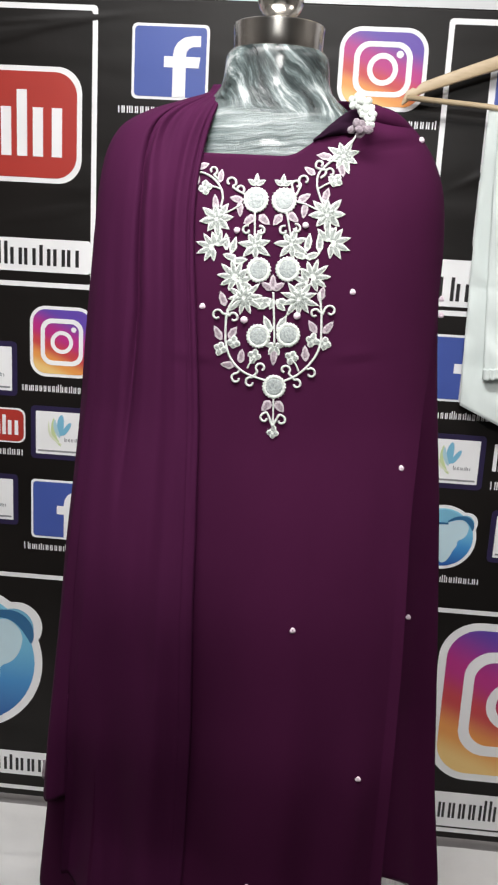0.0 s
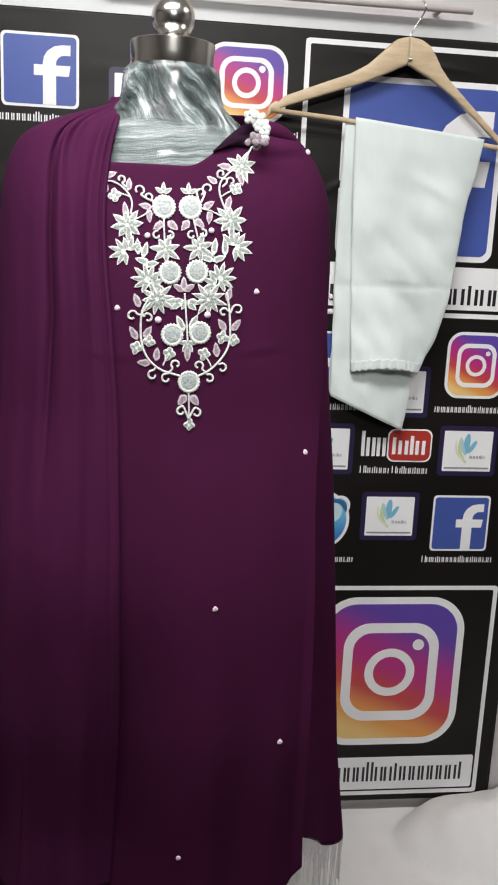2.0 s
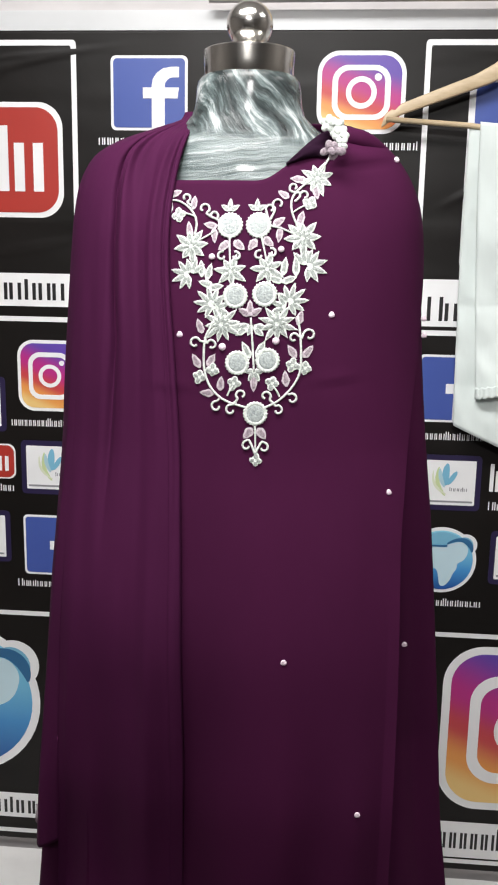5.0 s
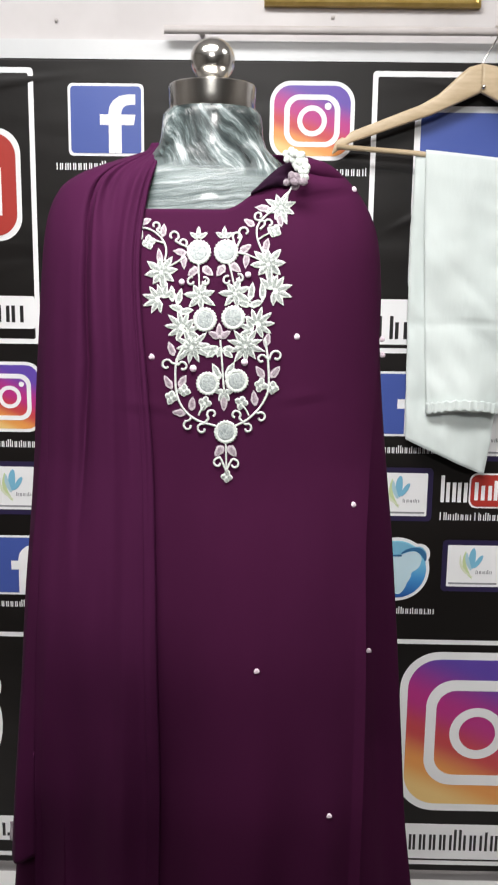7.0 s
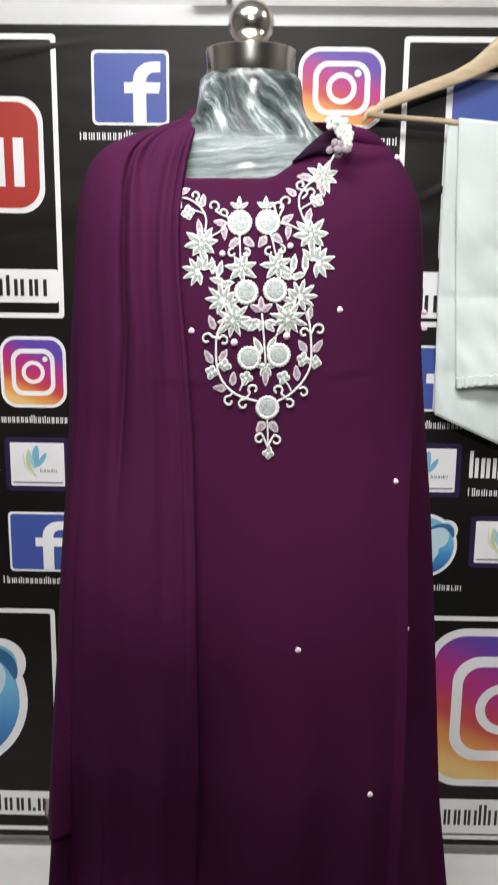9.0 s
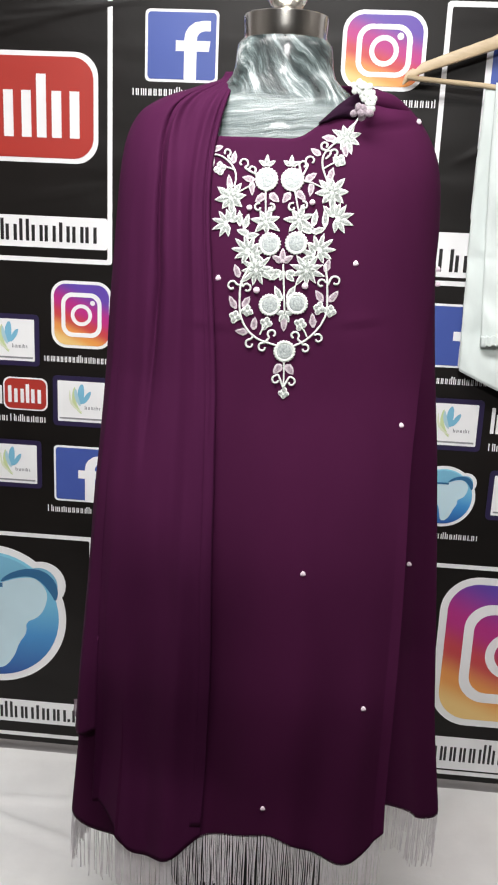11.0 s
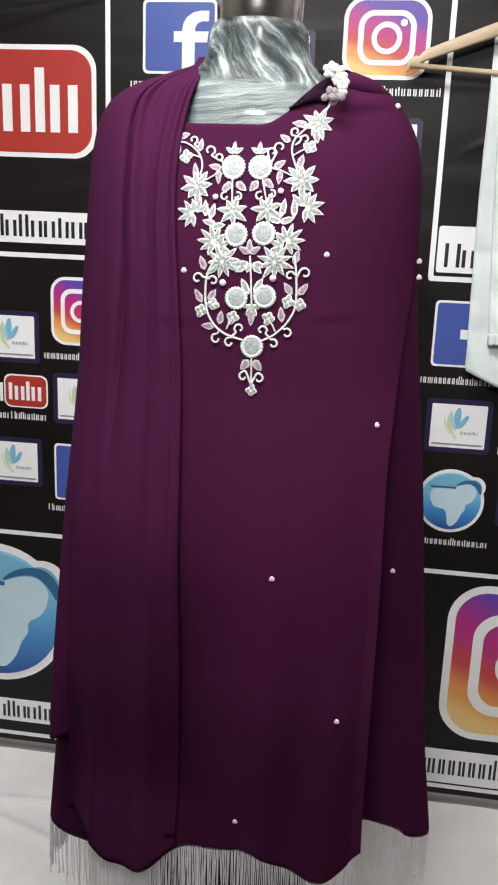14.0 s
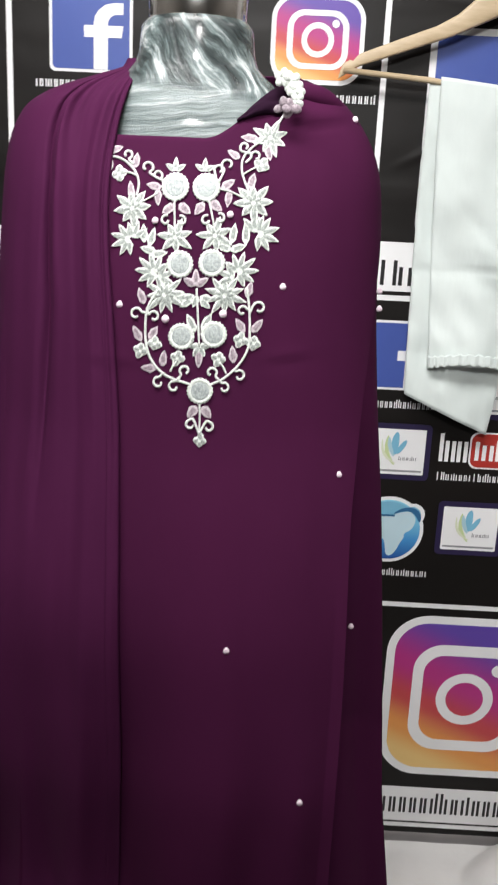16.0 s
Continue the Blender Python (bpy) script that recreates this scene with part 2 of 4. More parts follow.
def lerp(z, table):
    """A smooth value from a short table of (z, value), z falling."""
    if z >= table[0][0]:
        return table[0][1]
    for (z0, v0), (z1, v1) in zip(table, table[1:]):
        if z >= z1:
            f = (z0 - z) / (z0 - z1)
            return v0 + (v1 - v0) * f
    return table[-1][1]


def ease(z, table):
    """The same, with its corners rounded."""
    w = max(0.0, min(0.035, (1.65 - z) * 0.35))
    return sum(lerp(z + w * d / 4, table) for d in range(-4, 5)) / 9


def thing(name, label, category, at=(0, 0, 0), group="", kind=""):
    ob = new(name)
    ob.location = at
    return tagged(ob, label, category, group, kind)


# ---- the room ----
BACK = 1.93
tagged(slab("floor", -2.2, 2.2, -3.3, 2.1, -0.10, -0.006, TILE), "plain floor under the white sheet, unseen, kept dark to limit bounce", "floor", kind="structure")
tagged(slab("wall_north", -2.2, 2.2, BACK, BACK + 0.15, -0.006, 2.76, WALL), "painted off-white wall behind the banner", "wall", kind="structure")
tagged(slab("wall_south", -2.2, 2.2, -3.3, -3.15, -0.006, 2.76, FAR), "plain dull brown wall out of view, kept dark to limit bounce", "wall", kind="structure")
tagged(slab("wall_west", -2.2, -2.05, -3.15, BACK, -0.006, 2.76, FAR), "plain dull brown wall out of view, kept dark to limit bounce", "wall", kind="structure")
tagged(slab("wall_east", 2.05, 2.2, -3.15, BACK, -0.006, 2.76, FAR), "plain dull brown wall out of view, kept dark to limit bounce", "wall", kind="structure")
tagged(slab("ceiling", -2.2, 2.2, -3.3, 2.1, 2.76, 2.86, CEIL), "white ceiling", "ceiling", kind="structure")
# a flat board along the wall over the banner, and a panel seam above it
tagged(slab("trim", -1.4, 1.4, BACK - 0.010, BACK + 0.004, 1.885, 1.946, BOARD, None, 0.002), "smooth white board above the banner", "trim", kind="structure")
tagged(slab("trim", -1.4, -0.06, BACK - 0.006, BACK + 0.004, 2.052, 2.40, WALL, None, 0.002), "raised off-white wall panel", "trim", kind="structure")
for nx, nz in ((-0.445, 1.984), (0.13, 1.995), (0.78, 1.99)):
    bm = bmesh.new()
    tube(bm, [(nx, BACK + 0.002, nz), (nx, BACK - 0.004, nz), (nx, BACK - 0.006, nz)], [0.004, 0.004, 0.002], 10)
    tagged(part("wall_screw", bm, PIPE), "small grey screw in the painted wall", "screw", group="wall screws")


def ripple(x, y):
    """The height of the sheet on the floor."""
    h = 0.004 * noise.noise((x * 3, y * 3, 1.0)) + 0.0015 * noise.noise((x * 11, y * 11, 4.0))
    # one long fold, and a bunched heap beside the banner's foot
    d = (y - 1.62) + 0.42 * (x + 0.62) + 0.02 * noise.noise((x * 5, 3.3, 0))
    h += 0.014 * math.exp(-(d / 0.020) ** 2) * (1 if x < -0.25 else max(0, 1 + (x + 0.25) / 0.2)) + 0.010 * max(0, min(1, -d / 0.05)) * max(0.0, min(1.0, (0.1 - x) / 0.35))
    d2 = (y - 1.735) - 0.10 * (x + 0.55)
    h += 0.008 * math.exp(-(d2 / 0.012) ** 2) * max(0, min(1, (-0.2 - x) / 0.2))
    r = math.hypot((x - 0.85) / 0.32, (y - 1.78) / 0.18)
    heap = max(0, 1 - r * r)
    h += heap * (0.125 + 0.06 * noise.noise((x * 6, y * 6, 2.0)) + 0.07 * abs(noise.noise((x * 9 + y * 6, y * 5 - x * 3, 6.0))) + 0.02 * noise.ridged_multi_fractal((x * 5, y * 5, 7.0), 1.0, 2.0, 3, 1.0, 2.0) * 0.5)
    if y > 1.885:
        h += (y - 1.885) * 0.3
    return h


bm = bmesh.new()
ys = [1.15 + 0.0125 * i for i in range(62)]
grid(bm, [[(-1.6 + 0.0125 * i, y, ripple(-1.6 + 0.0125 * i, y)) for i in range(257)] for y in ys])
tagged(smooth(part("floor_sheet", bm, SHEET)), "creased white cotton sheet spread over the floor", "sheet")

# ---- what hangs over the banner ----
bm = bmesh.new()
PY, PZ = 1.885, 1.957
tube(bm, [(-0.215, PY, PZ), (0.569, PY, PZ + 0.002)], 0.0085, 14)
pipe = thing("wall_rail", "slim grey metal rail fixed along the wall", "rail", (-0.215, PY, PZ))
rail_rod = part("rod", bm, PIPE, pipe)
rail_rod.matrix_parent_inverse = Matrix.Translation((0.215, -PY, -PZ))
for sx in (-0.14, 0.50):
    bm = bmesh.new()
    tube(bm, [(sx, PY, PZ), (sx, BACK + 0.003, PZ)], 0.006, 8)
    o = part("bracket", bm, PIPE, pipe)
    o.matrix_parent_inverse = Matrix.Translation((0.215, -PY, -PZ))


def picture(x0, x1, z0, z1):
    root = thing("picture_frame", "gilt moulded picture frame with cream paper on the wall", "picture frame", (x0, BACK, z0))
    inv = Matrix.Translation((-x0, -BACK, -z0))
    prof = [(0.0, 0.0), (0.0, 0.016), (0.006, 0.020), (0.011, 0.017), (0.014, 0.011), (0.019, 0.010), (0.024, 0.014), (0.028, 0.012), (0.031, 0.005), (0.031, 0.0)]
    corners = [((x0, z0), (x1, z0), (0, 1)), ((x1, z0), (x1, z1), (-1, 0)), ((x1, z1), (x0, z1), (0, -1)), ((x0, z1), (x0, z0), (1, 0))]
    for (ax, az), (bx, bz), (nx, nz) in corners:
        bm = bmesh.new()
        dx, dz = np.sign(bx - ax), np.sign(bz - az)
        a = [(ax + nx * w + dx * w, BACK - 0.001 - h, az + nz * w + dz * w) for w, h in prof]
        b = [(bx + nx * w - dx * w, BACK - 0.001 - h, bz + nz * w - dz * w) for w, h in prof]
        grid(bm, [a, b])
        bmesh.ops.recalc_face_normals(bm, faces=bm.faces)
        part("moulding", bm, GOLD, root).matrix_parent_inverse = inv
    slab("paper", x0 + 0.028, x1 - 0.028, BACK - 0.006, BACK, z0 + 0.028, z1 - 0.028, PAPER, root).matrix_parent_inverse = inv
    bm = bmesh.new()
    tube(bm, [(x0 + 0.205, BACK - 0.005, z0 + 0.054), (x0 + 0.205, BACK - 0.0075, z0 + 0.054)], 0.008, 14)
    part("seal", bm, SEAL, root, "small dark red wax seal").matrix_parent_inverse = inv


picture(-0.012, 0.432, 2.013, 2.33)

# ---- the printed banner ----
BX0, BX1, BZ0, BZ1, BY = -1.12, 0.822, 0.034, 1.906, 1.915
banner = thing("display_banner", "black vinyl banner printed with coloured app icons and white captions", "banner", (BX0, BY, BZ0))
B_INV = Matrix.Translation((-BX0, -BY, -BZ0))
STEP = 0.0007


def onto(ob, parent=None):
    """Hang a piece on the banner, or on a piece of it."""
    ob.parent = parent or banner
    ob.matrix_parent_inverse = (parent.matrix_parent_inverse if parent else B_INV) if not parent else Matrix.Identity(4)
    return ob


def slack(x, z):
    """Slanting creases where the vinyl hangs slack near its upper corner."""
    out = 0.0
    for cx, cz, run, tilt, wide in ((-0.66, 1.836, 0.16, 0.16, 0.006), (-0.74, 1.806, 0.12, 0.26, 0.008), (-0.60, 1.858, 0.10, 0.10, 0.005), (-0.85, 1.845, 0.10, -0.12, 0.007), (0.45, 1.855, 0.12, -0.10, 0.006), (0.33, 1.600, 0.05, 0.5, 0.008), (-0.60, 1.470, 0.06, 0.20, 0.008)):
        d = (z - cz) - tilt * (x - cx)
        out += 0.0022 * math.exp(-(d / wide) ** 2) * math.exp(-((x - cx) / run) ** 2)
    return min(out, 0.0016) if z < 1.872 and (z > 1.78 or x > 0) else min(out, 0.0005)


bm = bmesh.new()
nx, nz = 200, 400
grid(bm, [[(BX0 + (BX1 - BX0) * i / nx, BY - slack(BX0 + (BX1 - BX0) * i / nx, BZ0 + (BZ1 - BZ0) * j / nz), BZ0 + (BZ1 - BZ0) * j / nz) for i in range(nx + 1)] for j in range(nz + 1)])
bmesh.ops.recalc_face_normals(bm, faces=bm.faces)
for f in bm.faces[:]:
    if f.normal.y > 0:
        f.normal_flip()
sheet = onto(smooth(part("vinyl_sheet", bm, VINYL)))
sol = sheet.modifiers.new("thick", "SOLIDIFY")
sol.thickness, sol.offset = 0.003, -1


def plate(name, pts, layer, material, parent=None, holes=None, label=""):
    """A flat printed shape: an outline of (x, z), or a band between two outlines."""
    y = BY - STEP * layer
    bm = bmesh.new()
    if holes:
        n = len(pts)
        a = [bm.verts.new((x, y, z)) for x, z in pts]
        b = [bm.verts.new((x, y, z)) for x, z in holes]
        for i in range(n):
            bm.faces.new((a[i], a[(i + 1) % n], b[(i + 1) % n], b[i]))
    else:
        bm.faces.new([bm.verts.new((x, y, z)) for x, z in pts])
    bmesh.ops.recalc_face_normals(bm, faces=bm.faces)
    if sum((f.normal.y * f.calc_area() for f in bm.faces)) > 0:
        bmesh.ops.reverse_faces(bm, faces=bm.faces)
    out = bmesh.ops.extrude_face_region(bm, geom=bm.faces[:])
    bmesh.ops.translate(bm, verts=[v for v in out["geom"] if isinstance(v, bmesh.types.BMVert)], vec=(0, STEP * 0.8, 0))
    bmesh.ops.recalc_face_normals(bm, faces=bm.faces)
    ob = part(name, bm, material, None, label)
    ob.parent = parent or banner
    if not parent:
        ob.matrix_parent_inverse = B_INV
    return ob


def rrect(x0, x1, z0, z1, r, n=12):
    pts = []
    for cx, cz, a in ((x1 - r, z1 - r, 0), (x0 + r, z1 - r, 90), (x0 + r, z0 + r, 180), (x1 - r, z0 + r, 270)):
        pts += [(cx + r * math.cos(radians(a + 90 * i / n)), cz + r * math.sin(radians(a + 90 * i / n))) for i in range(n + 1)]
    return pts


def disc(cx, cz, r, n=36):
    return [(cx + r * math.cos(math.tau * i / n), cz + r * math.sin(math.tau * i / n)) for i in range(n)]


STROKES = {"o": (1.0, 0.74, 2), "O": (1.2, 1.0, 2), "n": (1.0, 0.74, 2), "l": (0.5, 1.0, 1), "i": (0.5, 0.74, 1), "t": (0.62, 0.90, 1), "r": (0.66, 0.74, 1), ".": (0.42, 0.18, 1), " ": (0.55, 0.0, 0)}


def bar_row(name, pattern, x0, x1, z0, z1, layer, material, parent=None, apart=False, bold=0.23):
    """A line of writing as plain upright bars, one or two to a letter, of its width and height."""
    unit = (x1 - x0) / sum(STROKES[c][0] for c in pattern)
    y0, y1, x = BY - STEP * layer, BY - STEP * (layer - 0.8), x0
    bm = bmesh.new()
    for c in pattern:
        wide, tall, count = STROKES[c]
        w, st, top = unit * wide, bold * unit, z0 + (z1 - z0) * tall
        spots = [x + 0.07 * unit, x + w - 0.07 * unit - st] if count == 2 else [x + (w - st) / 2] * count
        for a in spots:
            box(bm, a, a + st, y0, y1, z0, top)
        x += w
        if apart and count:
            bmesh.ops.recalc_face_normals(bm, faces=bm.faces)
            part(name, bm, material, parent)
            bm = bmesh.new()
    if apart:
        bm.free()
        return None
    bmesh.ops.recalc_face_normals(bm, faces=bm.faces)
    ob = part(name, bm, material)
    ob["kind"] = "stuff"
    ob.parent = parent or banner
    if not parent:
        ob.matrix_parent_inverse = B_INV
    return ob


def frame_line(x0, x1, z0, z1, w=0.011):
    plate("frame_line", rrect(x0, x1, z0, z1, 0.008, 3), 1, WHITE, None, rrect(x0 + w, x1 - w, z0 + w, z1 - w, 0.004, 3))


def blue_icon(x0, x1, z0, z1, shift=0.60):
    s, h = x1 - x0, z1 - z0
    base = plate("blue_icon", rrect(x0, x1, z0, z1, 0.07 * s), 1, WHITE)
    e = 0.035 * s
    plate("blue_field", rrect(x0 + e, x1 - e, z0 + e, z1 - e, 0.05 * s), 2, BLUE, base)
    # a hooked white bar with a short cross arm
    c, w = x0 + shift * s, 0.085 * s
    hook = [(c - w, z0 + e), (c + w, z0 + e), (c + w, z0 + 0.60 * h)]
    hook += [(c + w + 0.11 * s * (1 - math.cos(radians(a))), z0 + 0.60 * h + 0.11 * h * math.sin(radians(a))) for a in (20, 45, 70, 90)]
    hook += [(c + 0.27 * s, z0 + 0.71 * h), (c + 0.27 * s, z0 + 0.85 * h)]
    hook += [(c - w + 0.25 * s * (1 - math.cos(radians(a))), z0 + 0.60 * h + 0.25 * h * math.sin(radians(a))) for a in (90, 65, 40, 20, 0)]
    plate("hooked_bar", hook, 3, WHITE, base)
    plate("cross_arm", [(c - 0.20 * s, z0 + 0.43 * h), (c + 0.25 * s, z0 + 0.43 * h), (c + 0.27 * s, z0 + 0.575 * h), (c - 0.20 * s, z0 + 0.575 * h)], 3.4, WHITE, base)


def sunset_icon(x0, x1, z0, z1):
    s, h = x1 - x0, z1 - z0
    cx, cz = (x0 + x1) / 2, (z0 + z1) / 2
    base = plate("sunset_icon", rrect(x0, x1, z0, z1, 0.25 * s), 1, WHITE)
    e = 0.05 * s
    plate("sunset_field", rrect(x0 + e, x1 - e, z0 + e, z1 - e, 0.20 * s), 2, SUNSET, base)
    plate("square_ring", rrect(cx - 0.33 * s, cx + 0.33 * s, cz - 0.33 * h, cz + 0.33 * h, 0.18 * s), 3, WHITE, base,
          rrect(cx - 0.265 * s, cx + 0.265 * s, cz - 0.265 * h, cz + 0.265 * h, 0.125 * s))
    plate("round_ring", disc(cx, cz, 0.175 * s), 3, WHITE, base, disc(cx, cz, 0.115 * s))
    plate("spot", disc(cx + 0.185 * s, cz + 0.185 * h, 0.040 * s, 20), 3, WHITE, base)


def globe_icon(cx, cz, r):
    base = plate("globe_icon", disc(cx, cz, r, 48), 1, WHITE)
    plate("ear", disc(cx + 0.68 * r, cz + 0.49 * r, 0.32 * r, 28), 1.3, WHITE, base)
    plate("ear_field", disc(cx + 0.64 * r, cz + 0.47 * r, 0.25 * r, 28), 1.8, SKY, base)
    plate("globe", disc(cx, cz, 0.90 * r, 48), 2.3, GLOBE, base)
    land = ((-0.63, 0.11), (-0.50, -0.20), (-0.30, -0.24), (-0.12, -0.27), (-0.06, -0.55), (-0.03, -0.78), (0.12, -0.80), (0.28, -0.60), (0.34, -0.40), (0.46, -0.24), (0.44, -0.08), (0.62, 0.00), (0.72, 0.16), (0.76, 0.38), (0.60, 0.58), (0.36, 0.56), (0.10, 0.46), (-0.30, 0.42), (-0.57, 0.38))
    for _ in range(2):
        land = [(a[0] * f + b[0] * (1 - f), a[1] * f + b[1] * (1 - f)) for a, b in zip(land, land[1:] + land[:1]) for f in (0.75, 0.25)]
    plate("land", [(cx + a * r, cz + b * r) for a, b in land], 2.7, PALE, base)
    cap = [(0.86 * math.cos(radians(a)), 0.86 * math.sin(radians(a))) for a in range(38, 152, 6)]
    cap += [(-0.68, 0.47), (0.10, 0.47), (0.22, 0.58), (0.46, 0.66)]
    plate("cap_band", [(cx + a * r, cz + b * r) for a, b in cap], 3, SKY, base)
    sweep = [(0.08, 0.46), (0.20, 0.60), (0.44, 0.70), (0.66, 0.70), (0.80, 0.62), (0.88, 0.50), (0.90, 0.36), (0.86, 0.24), (0.80, 0.36), (0.68, 0.52), (0.52, 0.60), (0.30, 0.56)]
    for _ in range(2):
        sweep = [(a[0] * f + b[0] * (1 - f), a[1] * f + b[1] * (1 - f)) for a, b in zip(sweep, sweep[1:] + sweep[:1]) for f in (0.75, 0.25)]
    plate("dark_band", [(cx + a * r, cz + b * r) for a, b in sweep], 4, DEEPSKY, base)
    plate("dark_line", [(cx + a * r, cz + b * r) for a, b in ((-0.62, 0.41), (0.14, 0.41), (0.14, 0.47), (-0.62, 0.46))], 4.4, DEEPSKY, base)


def logo_card(x0, x1, z0, z1):
    s, h = x1 - x0, z1 - z0
    base = plate("logo_card", rrect(x0 - 0.012, x1 + 0.012, z0 - 0.012, z1 + 0.012, 0.010, 4), 1, DARKBLUE)
    plate("card_field", rrect(x0, x1, z0, z1, 0.002, 2), 2, WHITE, base)
    c, f = x0 + 0.48 * s, z0 + 0.20 * h
    # a pale green crescent, two blue leaves beside it
    for deep, (bx, bz, turn, long, fat, bow, ink) in enumerate(((0.0, 0.0, 14, 0.68, 0.045, 0.10, GREEN), (0.02, 0.04, 30, 0.62, 0.030, 0.12, PALEGREEN), (0.0, 0.24, -2, 0.50, 0.080, 0.02, SKY), (0.03, 0.26, -32, 0.36, 0.055, 0.0, SKY), (-0.02, 0.20, 16, 0.44, 0.045, 0.03, MIST))):
        a = radians(90 + turn)
        u, v = (math.cos(a), math.sin(a)), (-math.sin(a), math.cos(a))
        outline = []
        for k in range(16):
            q = math.tau * k / 16
            d = long * h * (0.5 - 0.5 * math.cos(q))
            o = fat * h * math.sin(q) + bow * h * math.sin(math.pi * d / (long * h))
            outline.append((c + bx * s + u[0] * d + v[0] * o, f + bz * h + u[1] * d + v[1] * o))
        plate("leaf_mark", outline, 3 + 0.25 * deep, ink, base)
    bar_row("name_bar", "lonolo", c + 0.06 * s, x0 + 0.86 * s, f + 0.12 * h, f + 0.21 * h, 4.4, GREY, base)
    plate("foot_line", [(x0 + 0.04 * s, z0 + 0.06 * h), (x1 - 0.04 * s, z0 + 0.06 * h), (x1 - 0.04 * s, z0 + 0.10 * h), (x0 + 0.04 * s, z0 + 0.10 * h)], 3, GREY, base)


def video_icon(x0, x1, z0, z1, split):
    """A row of bars, the last ones on a red rounded plate."""
    h = z1 - z0
    base = plate("video_icon", rrect(split, x1, z0, z1, 0.22 * h), 1, WHITE)
    e = 0.045 * h
    plate("red_field", rrect(split + e, x1 - e, z0 + e, z1 - e, 0.20 * h), 2, RED, base)
    w = x1 - split
    bar_row("white_bar", "tnlo", split + 0.07 * w, x1 - 0.13 * w, z0 + 0.23 * h, z0 + 0.80 * h, 3, WHITE, base, True, 0.30)
    bar_row("pale_bar", "lon", x0, split - 0.02 * h, z0 + 0.16 * h, z0 + 0.92 * h, 1, WHITE, base, True, 0.32)


# frames, large icons and their caption plates
frame_line(-1.095, -0.494, 1.312, 1.888)
frame_line(0.217, 0.806, 1.303, 1.888)
frame_line(-1.085, -0.540, 0.050, 0.636)
frame_line(0.244, 0.786, 0.050, 0.636)
video_icon(-1.07, -0.526, 1.533, 1.767, -0.812)
blue_icon(0.308, 0.678, 1.432, 1.820, 0.66)
globe_icon(-0.806, 0.404, 0.193)
sunset_icon(0.334, 0.709, 0.197, 0.606)
for x0, x1, z0, z1, a, b, foot, head, pattern in (
        (-1.08, -0.505, 1.345, 1.416, -0.985, -0.528, 1.359, 1.408, "linoooo Oollootion"),
        (0.232, 0.792, 1.342, 1.420, 0.246, 0.780, 1.334, 1.384, "Onintooooollootion.in"),
        (-1.07, -0.556, 0.094, 0.158, -1.05, -0.561, 0.104, 0.151, "Onintooooollootion.in"),
        (0.262, 0.770, 0.066, 0.160, 0.270, 0.744, 0.090, 0.146, "oninooooollootionoonot")):
    p = plate("caption_plate", rrect(x0, x1, min(z0, foot - 0.012), z1, 0.006, 3), 1, WHITE)
    bar_row("caption_bar", pattern, a, b, foot, head, 2, BLACK, p, True, 0.25)
# the upper row
blue_icon(-0.422, -0.262, 1.712, 1.858, 0.62)
sunset_icon(0.003, 0.181, 1.708, 1.867)
for x0, x1, z in ((-0.450, -0.232, 1.683), (-0.015, 0.212, 1.677)):
    bar_row("caption", "oninooooollootionoonot", x0, x1, z, z + 0.019, 1, WHITE)
logo_card(-0.188, -0.066, 1.695, 1.790)
logo_card(0.046, 0.168, 1.527, 1.622)


# the staggered rows of small icons
def column_square(cx, upper):
    (sunset_icon if upper == "sunset" else blue_icon)(cx - 0.073, cx + 0.073, 1.114 if upper == "sunset" else 1.118, 1.272 if upper == "sunset" else 1.263)
    bar_row("caption", "oninooooollootionoonot", cx - 0.092, cx + 0.094, 1.079, 1.097, 1, WHITE)
    logo_card(cx - 0.060, cx + 0.062, 0.934, 1.034)
    if upper == "sunset":
        blue_icon(cx - 0.072, cx + 0.074, 0.729, 0.872, 0.62)
    else:
        globe_icon(cx, 0.807, 0.076)
    bar_row("caption", "Onintooooollootion.in", cx - 0.090, cx + 0.092, 0.699, 0.716, 1, WHITE)


def column_wide(cx):
    logo_card(cx - 0.060, cx + 0.060, 1.076, 1.176)
    video_icon(cx - 0.086, cx + 0.090, 0.955, 1.036, cx - 0.020)
    bar_row("caption", "Olintooo Oollootion", cx - 0.084, cx + 0.084, 0.926, 0.944, 1, WHITE)
    logo_card(cx - 0.060, cx + 0.060, 0.768, 0.867)


column_square(-0.905, "blue")
column_wide(-0.742)
column_square(-0.567, "sunset")
column_square(0.312, "blue")
column_wide(0.488)
column_square(0.668, "sunset")


# ---- the clothes on the form ----
CX, CY = -0.085, 1.31
A_R = ((1.640, 0.13), (1.632, 0.150), (1.622, 0.178), (1.601, 0.203), (1.567, 0.231), (1.528, 0.248), (1.45, 0.255), (1.38, 0.258), (1.263, 0.268), (1.07, 0.290), (0.886, 0.305), (0.70, 0.319), (0.545, 0.332), (0.34, 0.360))
A_L = ((1.654, 0.085), (1.640, 0.092), (1.630, 0.128), (1.618, 0.160), (1.611, 0.190), (1.598, 0.210), (1.578, 0.230), (1.531, 0.244), (1.451, 0.251), (1.369, 0.256), (1.285, 0.262), (1.198, 0.267), (1.063, 0.275), (0.97, 0.281), (0.874, 0.286), (0.776, 0.293), (0.674, 0.301), (0.569, 0.309), (0.34, 0.332))
DEPTH = ((1.640, 0.004), (1.628, 0.040), (1.610, 0.068), (1.58, 0.088), (1.55, 0.100), (1.50, 0.124), (1.40, 0.146), (1.30, 0.157), (1.187, 0.165), (1.05, 0.184), (0.925, 0.198), (0.70, 0.204), (0.50, 0.192), (0.34, 0.190))
